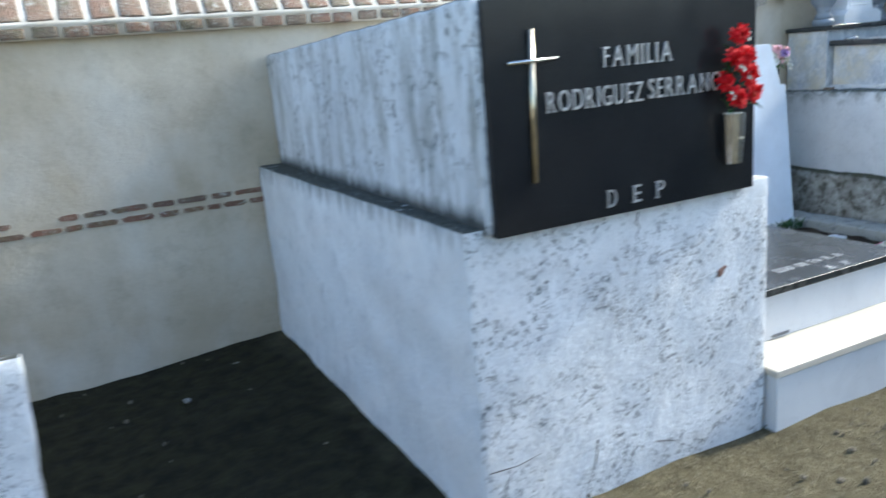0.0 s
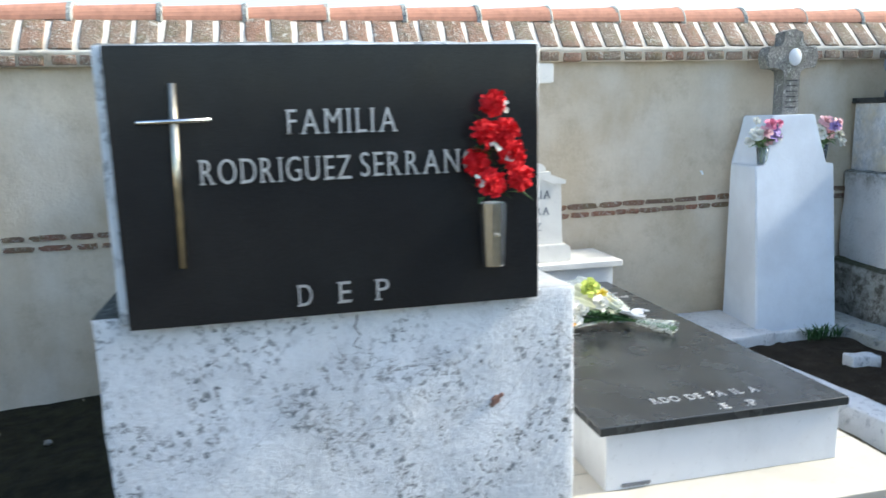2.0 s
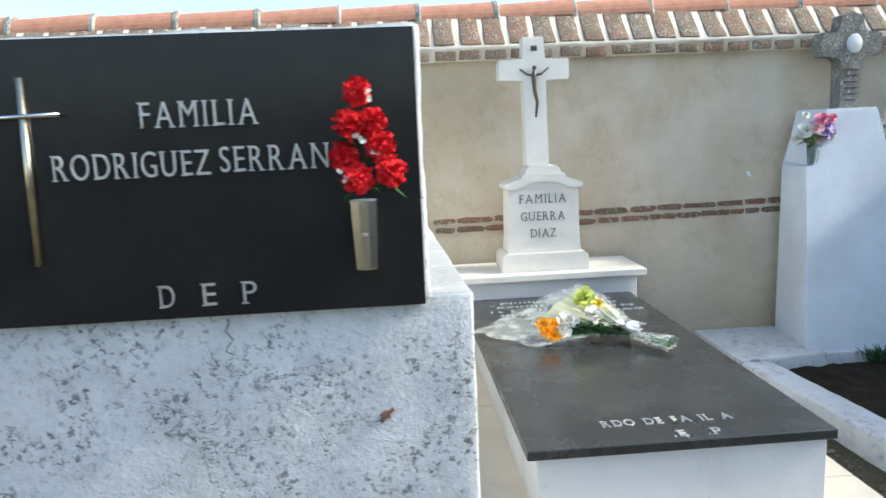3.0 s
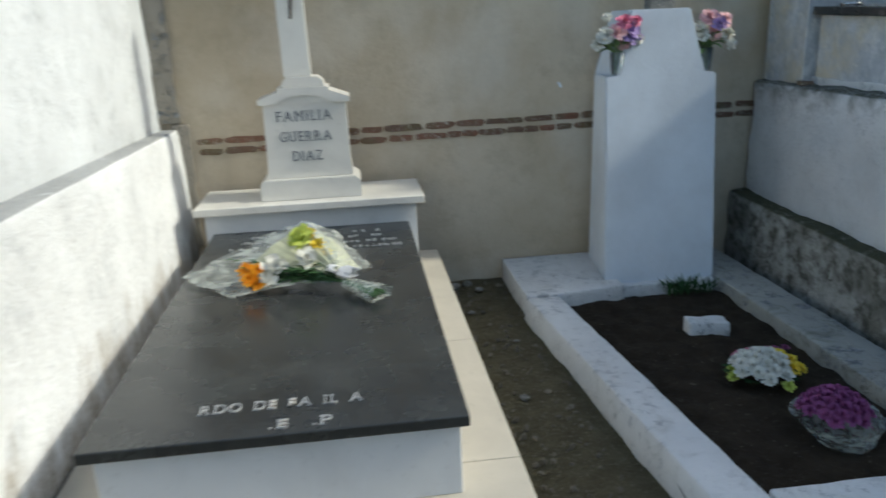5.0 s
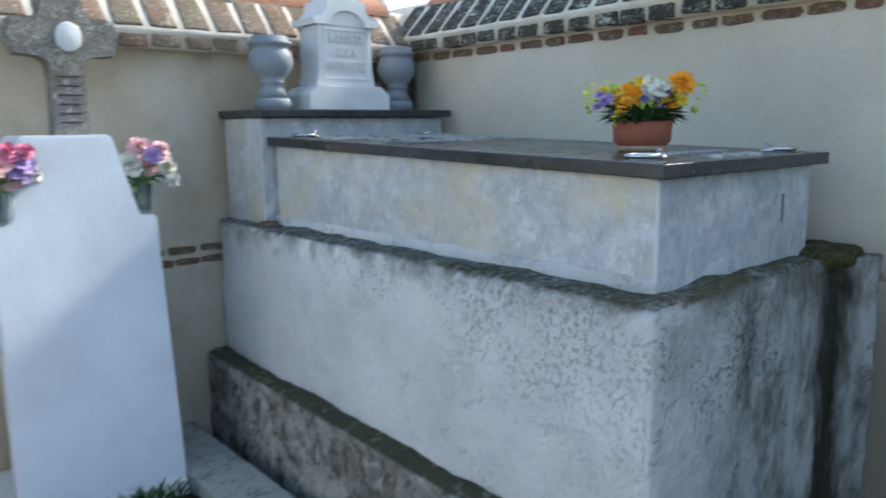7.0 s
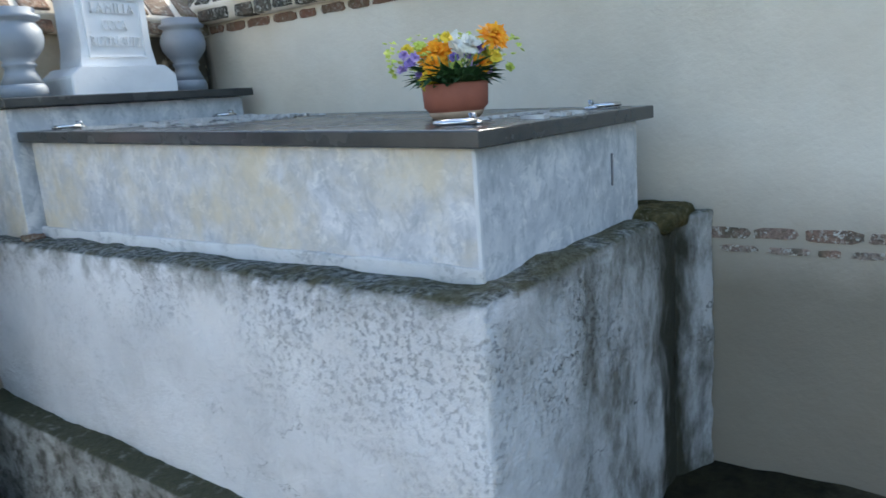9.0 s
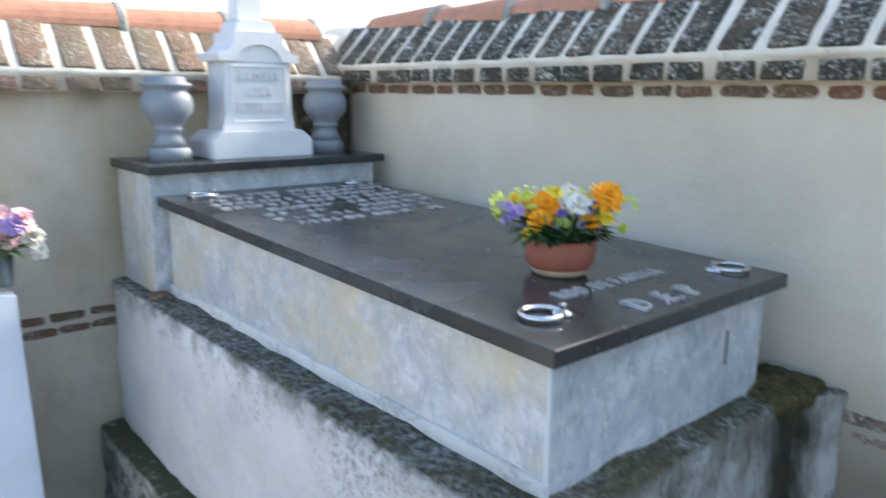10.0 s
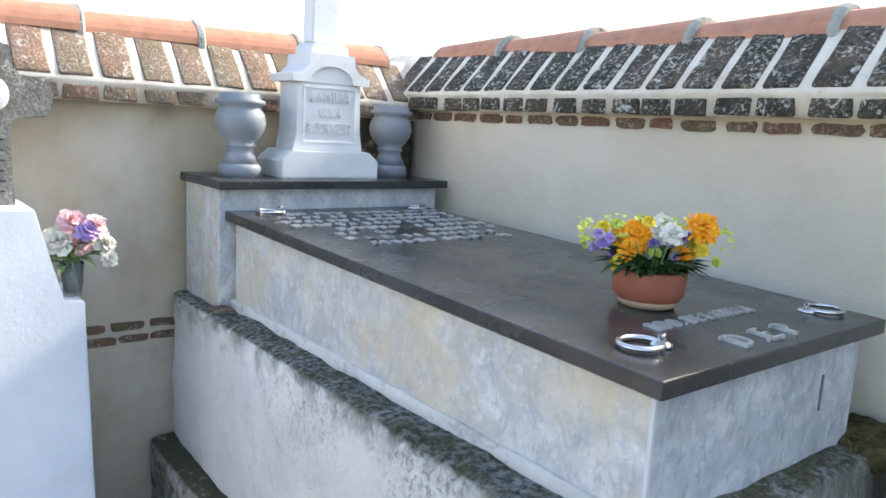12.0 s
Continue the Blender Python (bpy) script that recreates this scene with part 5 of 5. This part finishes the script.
def small_finds():
    k = Mat("clumped_moss", 1.0, spec=0.1)
    n1, n2 = k.noise(18, 5, 0.7), k.noise(85, 4, 0.75)
    c = k.mix(k.ramp(n1, 0.35, 0.65), (0.032, 0.032, 0.012), (0.14, 0.115, 0.055))
    c = k.mix(k.ramp(n2, 0.56, 0.68, 0, 0.7), c, (0.24, 0.23, 0.17))
    moss = k.out(c, k.math("ADD", n1, n2), 0.9, 0.012)
    m = part("moss_cushion", rbox(5.94, 6.192, 1.925, 2.12, 0.945, 1.014, 0.034, 0.014, 0.011, 13.0), moss, None, smooth=True)
    tagged(m, "dark cushion of moss on the end of the tomb", "moss")
    m = part("moss_cushion", rbox(6.04, 6.19, 2.13, 3.7, 0.955, 1.003, 0.02, 0.03, 0.012, 12.0), moss, None, smooth=True)
    tagged(m, "strip of dark moss between the tomb and the wall", "moss")
    c = part("brick_fragment", rbox(5.10, 5.165, 3.79, 3.84, 0.992, 1.015, 0.005, 0.012, 0.005, 40.0), BRICK_BAND, None, smooth=True)
    tagged(c, "broken piece of red brick on the mossy ledge", "brick")
    rng = random.Random(61)
    for x, y, r in ((3.42, 4.08, 0.035), (3.50, 4.12, 0.026), (3.55, 4.02, 0.020), (3.46, 3.72, 0.016), (3.60, 3.35, 0.014), (3.52, 2.85, 0.018), (0.55, 3.9, 0.03), (0.25, 3.6, 0.02), (0.72, 3.1, 0.018)):
        bm = bmesh.new()
        bmesh.ops.create_icosphere(bm, subdivisions=2, radius=r)
        for v in bm.verts:
            v.co *= 1 + 0.5 * noise.noise(v.co * (1.2 / r) + Vector((x * 9, y * 9, 0)))
            v.co.z *= 0.6
        bm.transform(Matrix.Translation((x, y, r * 0.25 - (0.05 if x < 0.9 else 0.0))))
        tagged(part("stone", bm, LICHEN_STONE, smooth=True), "small rough stone lying on the bare earth", "stone", "stones on the earth")


small_finds()


def urns():
    prof = [(0.078, 0.0), (0.078, 0.035), (0.070, 0.050), (0.053, 0.085), (0.047, 0.105), (0.055, 0.112), (0.055, 0.120), (0.049, 0.125), (0.066, 0.145), (0.088, 0.175), (0.094, 0.205), (0.089, 0.235), (0.077, 0.252), (0.073, 0.262), (0.091, 0.270), (0.093, 0.281), (0.077, 0.288), (0.077, 0.306), (0.062, 0.306), (0.055, 0.260)]
    u = root("stone_urn", (5.27, 3.99, 1.466), "grey marble urn on the black ledge", "urn", "urns beside the headstone")
    part("body", lathe(prof[2:], (5.27, 3.99, 1.466), 36), GREY_STONE, u, smooth=True)
    part("foot", lathe(prof[:3], (5.27, 3.99, 1.466), 36), GREY_STONE, u, smooth=True)
    copy_thing(u, pose(5.985, 4.05, 1.466))


urns()


def flower_pot():
    x, y, z = 5.560, 2.335, 1.301 + slope(2.335)
    p = root("flower_pot", (x, y, z), "shallow terracotta bowl of artificial flowers on the slab", "flower pot")
    part("pot", lathe([(0.056, 0.0), (0.063, 0.004), (0.072, 0.020), (0.081, 0.029), (0.084, 0.082), (0.080, 0.086), (0.074, 0.078), (0.066, 0.045)], (x, y, z), 40), TERRACOTTA, p, "terracotta bowl", smooth=True)
    part("pot_foot", lathe([(0.057, -0.001), (0.064, 0.003), (0.0705, 0.0155), (0.067, 0.018)], (x, y, z), 40), plain("pale_clay", (0.52, 0.36, 0.24), 0.8), p, "pale clay foot", smooth=True)
    rng = random.Random(8)
    bm = bmesh.new()
    for i in range(190):
        a = rng.uniform(0, 6.28)
        r = 0.064 * math.sqrt(rng.random())
        b = Vector((x + r * math.cos(a), y + r * math.sin(a), z + 0.085))
        leaf(bm, b, b + Vector((math.cos(a) * rng.uniform(0.03, 0.09), math.sin(a) * rng.uniform(0.03, 0.09), rng.uniform(-0.012, 0.06))), rng.uniform(0.008, 0.015))
    part("foliage", bm, LEAF, p, "dark green leaves")
    eye = Vector((-0.75, -0.62, 0.25)).normalized()
    across = Vector((0.64, -0.77, 0)).normalized()
    spots = [("violet", VIOLET, -0.10, 0.125, 0.02, 6, 2), ("violet", MAUVE, -0.155, 0.135, 0.018, 6, 2), ("freesia", LIME, -0.10, 0.195, 0.022, 7, 2), ("freesia", YELLOW, -0.02, 0.20, 0.022, 7, 2), ("freesia", YELLOW, 0.12, 0.145, 0.024, 7, 2), ("rose", PALE, 0.13, 0.165, 0.026, 8, 3), ("violet", MAUVE, 0.10, 0.12, 0.018, 6, 2), ("violet", VIOLET, 0.0, 0.15, 0.018, 6, 2), ("gerbera", ORANGE, -0.050, 0.170, 0.052, 30, 5), ("gerbera", ORANGE, 0.120, 0.195, 0.044, 30, 4), ("gerbera", ORANGE, 0.075, 0.13, 0.030, 16, 3), ("gerbera", ORANGE, -0.06, 0.135, 0.03, 16, 2),
             ("rose", PALE, 0.030, 0.190, 0.036, 6, 6), ("rose", PALE, 0.045, 0.175, 0.03, 8, 4), ("freesia", YELLOW, -0.075, 0.105, 0.030, 7, 3), ("freesia", YELLOW, -0.135, 0.185, 0.024, 7, 3), ("freesia", LIME, 0.10, 0.155, 0.030, 7, 3),
             ("freesia", YELLOW, 0.06, 0.185, 0.026, 7, 3), ("violet", VIOLET, 0.045, 0.16, 0.018, 6, 2), ("violet", VIOLET, 0.03, 0.175, 0.018, 6, 2), ("violet", VIOLET, 0.07, 0.165, 0.018, 6, 2), ("violet", MAUVE, 0.055, 0.125, 0.018, 6, 2),
             ("violet", VIOLET, -0.13, 0.145, 0.020, 6, 2), ("violet", MAUVE, -0.145, 0.165, 0.018, 6, 2), ("violet", MAUVE, -0.115, 0.155, 0.018, 6, 2), ("violet", VIOLET, 0.085, 0.175, 0.016, 6, 2), ("violet", MAUVE, -0.015, 0.11, 0.018, 6, 2),
             ("freesia", LIME, 0.005, 0.13, 0.022, 7, 2), ("violet", PALE, -0.02, 0.125, 0.014, 6, 2), ("freesia", LIME, 0.165, 0.125, 0.018, 6, 2)]
    for nm, mat, u, hh, r, n, layers in spots:
        q = Vector((x, y, z)) + across * u * 0.84 + eye * rng.uniform(-0.01, 0.05) + Vector((0, 0, hh - 0.014))
        w = eye + Vector((0, 0, 0.5)) + across * u * 3
        part(nm, bloom(bmesh.new(), q, w, r * (0.95 if r > 0.028 else 0.75), layers + 2, n + 2, 0.45, 92, rng, 1.3), mat, p)
    bm = bmesh.new()
    for i in range(150):
        u = rng.choice((-1, -1, 0.4, 1)) * rng.uniform(0.02, 0.17)
        q = Vector((x, y, z)) + across * u + eye * rng.uniform(-0.07, 0.04) + Vector((0, 0, rng.uniform(0.14, 0.21) - abs(u) * 0.15))
        bloom(bm, q, (rng.uniform(-1, 1), rng.uniform(-1, 0.2), 1), 0.008, 1, 6, 0.3, 60, rng)
    tagged(part("filler_flower", bm, LIME, p, "tiny lime filler flowers"), kind="stuff")
    bm = bmesh.new()
    for i in range(24):
        a = i * 0.55
        r = 0.05
        tube([(x + 0.03 * math.cos(a), y + 0.03 * math.sin(a), z + 0.06), (x + 0.08 * math.cos(a), y + 0.08 * math.sin(a), z + 0.15)], 0.002, 5, bm)
    tagged(part("stem_bundle", bm, LEAF_PALE, p), kind="stuff")


flower_pot()


# ---- whitewashed slab beside the empty plot ----
tagged(part("upright_slab", rbox(-1.25, -0.248, 2.335, 2.385, -0.05, 0.742, 0.008, 0.04, 0.008, 6.0, shape=lambda q: (q.x - 0.05 * max(0, 0.72 - q.z), q.y, q.z)), WASH_FLAKED, smooth=True), "upright whitewashed slab with peeling paint beside bare earth", "headstone")


# ---- bricks and tiles of the walls ----
def coping_pieces(side, owner, a0, a1, materials):
    f = frame_of(side)
    rng = random.Random(41 if side == "north" else 43)
    pitch, phase = (0.137, 4.543) if side == "north" else (0.131, 3.760)
    slopes = [brick_mesh("coping_brick", pitch - 0.029, 0.236, 0.05, i, materials[0]) for i in range(7)]
    heads = [brick_mesh("head_brick", pitch - 0.024, 0.10, 0.050, 9 + i, materials[0]) for i in range(5)]
    a0 = phase - pitch * math.floor((phase - a0) / pitch)
    n = int((a1 - a0) / pitch)
    ang = math.atan2(0.188, 0.179)
    for i in range(n):
        a = a0 + pitch * (i + 0.5)
        p = f(a + rng.uniform(-0.004, 0.004), -0.0262 + rng.uniform(-0.002, 0.002), 1.8700 + rng.uniform(-0.002, 0.002))
        turn = Matrix.Rotation(rng.uniform(-0.03, 0.03), 4, "Z")
        base = Matrix.Rotation(0 if side == "north" else -math.pi / 2, 4, "Z")
        ob = new("coping_brick", rng.choice(slopes))
        ob.parent = owner
        ob.matrix_basis = Matrix.Translation(p) @ base @ Matrix.Rotation(ang, 4, "X") @ turn
        ob = new("head_brick", rng.choice(heads))
        ob.parent = owner
        ob.matrix_basis = Matrix.Translation(f(a + rng.uniform(-0.02, 0.02), 0.020 + rng.uniform(-0.003, 0.004), 1.744 + rng.uniform(-0.004, 0.003))) @ base
    # ridge tiles, each lapping over the next
    def tile_mesh():
        bm = bmesh.new()
        rings = []
        for k, (u, r) in enumerate(((-0.235, 0.086), (0.0, 0.095), (0.222, 0.104), (0.222, 0.090), (-0.235, 0.074))):
            rings.append([bm.verts.new((u, r * math.cos(math.pi * j / 12), r * 0.95 * math.sin(math.pi * j / 12))) for j in range(13)])
        for p, q in zip(rings, rings[1:] + rings[:1]):
            for j in range(12):
                bm.faces.new((p[j], p[j + 1], q[j + 1], q[j]))
        for j in (0, 12):
            bm.faces.new([r[j] for r in rings])
        me = bpy.data.meshes.new("ridge_tile")
        bmesh.ops.recalc_face_normals(bm, faces=bm.faces)
        bm.to_mesh(me)
        bm.free()
        me.materials.append(TILE)
        return me

    tile = tile_mesh()
    joint = bpy.data.meshes.new("tile_joint")
    bm = lathe([(0.098, -0.016), (0.1035, -0.012), (0.1065, 0.008), (0.098, 0.018)], (0, 0, 0), 20)
    bm.transform(Matrix.Rotation(math.pi / 2, 4, "Y"))
    bm.to_mesh(joint)
    bm.free()
    joint.materials.append(CONCRETE_PALE)
    length, first = (0.440, 4.791) if side == "north" else (0.457, 3.705)
    start = first - length * math.floor((first - a0) / length) + (-0.222 if side == "north" else 0.222)
    n = int((a1 - a0) / length)
    base = Matrix.Rotation(0 if side == "north" else -math.pi / 2, 4, "Z")
    for i in range(n + 1):
        a = start + length * i
        if a > a1 - 0.05:
            break
        sway = Matrix.Rotation(rng.uniform(-0.02, 0.03), 4, "Z") @ Matrix.Rotation(rng.uniform(-0.012, 0.012), 4, "Y")
        ob = new("ridge_tile", tile)
        ob.parent = owner
        ob.matrix_basis = Matrix.Translation(f(a, -0.17, 1.958 if side == "north" else 1.944)) @ base @ sway
        ob = new("tile_joint", joint)
        ob.parent = owner
        ob.matrix_basis = Matrix.Translation(f(a + (0.222 if side == "north" else -0.222), -0.17, 1.957 if side == "north" else 1.943)) @ base


def flush_bricks(side, owner, a0, a1, courses, material, keep=0.85, proud=0.005, gap=(0.010, 0.030), climb=0.0):
    """Courses of brick that show through the plaster, uneven in length and outline."""
    f = frame_of(side)
    rng = random.Random(77 if side == "north" else 79)
    for z, h, lo, hi in courses:
        a = a0 + rng.uniform(0, 0.1)
        while a < a1:
            l = rng.uniform(lo, hi)
            mid = z + climb * (a - a0)
            if rng.random() < keep:
                bm = bmesh.new()
                pts = []
                for k in range(14):
                    an = 2 * math.pi * k / 14
                    sx = math.copysign(abs(math.cos(an)) ** 0.35, math.cos(an))
                    sz = math.copysign(abs(math.sin(an)) ** 0.45, math.sin(an))
                    pts.append((a + l / 2 + sx * (l / 2) * rng.uniform(0.88, 1.04), mid + sz * (h / 2) * rng.uniform(0.72, 1.1)))
                front = [bm.verts.new(f(u, proud, v)) for u, v in pts]
                back = [bm.verts.new(f(u, -0.02, v)) for u, v in pts]
                bm.faces.new(front)
                for k in range(14):
                    bm.faces.new((front[k], back[k], back[(k + 1) % 14], front[(k + 1) % 14]))
                part("band_brick", bm, material, owner)
            a += l + rng.uniform(*gap)


coping_pieces("north", north, -1.85, 6.28, (BRICK,))
coping_pieces("east", east, -0.2, 4.30, (BRICK_DARK,))
flush_bricks("north", north, -1.4, 1.9, ((0.840, 0.032, 0.09, 0.19), (0.784, 0.032, 0.07, 0.17)), BRICK_BAND)
flush_bricks("north", north, 2.1, 6.0, ((0.832, 0.036, 0.09, 0.21), (0.780, 0.034, 0.06, 0.18)), BRICK_BAND, 0.95, 0.005, (-0.002, 0.010), 0.0145)
flush_bricks("east", east, 0.6, 2.2, ((0.868, 0.036, 0.07, 0.15),), BRICK_MIXED, 0.95, 0.007, (0.004, 0.016))
flush_bricks("east", east, 0.6, 2.2, ((0.820, 0.022, 0.05, 0.12),), BRICK_MIXED, 0.85, 0.006, (0.012, 0.04))
flush_bricks("east", east, 0.4, 4.12, ((1.689, 0.036, 0.08, 0.16),), BRICK_BAND, 0.95, 0.006)
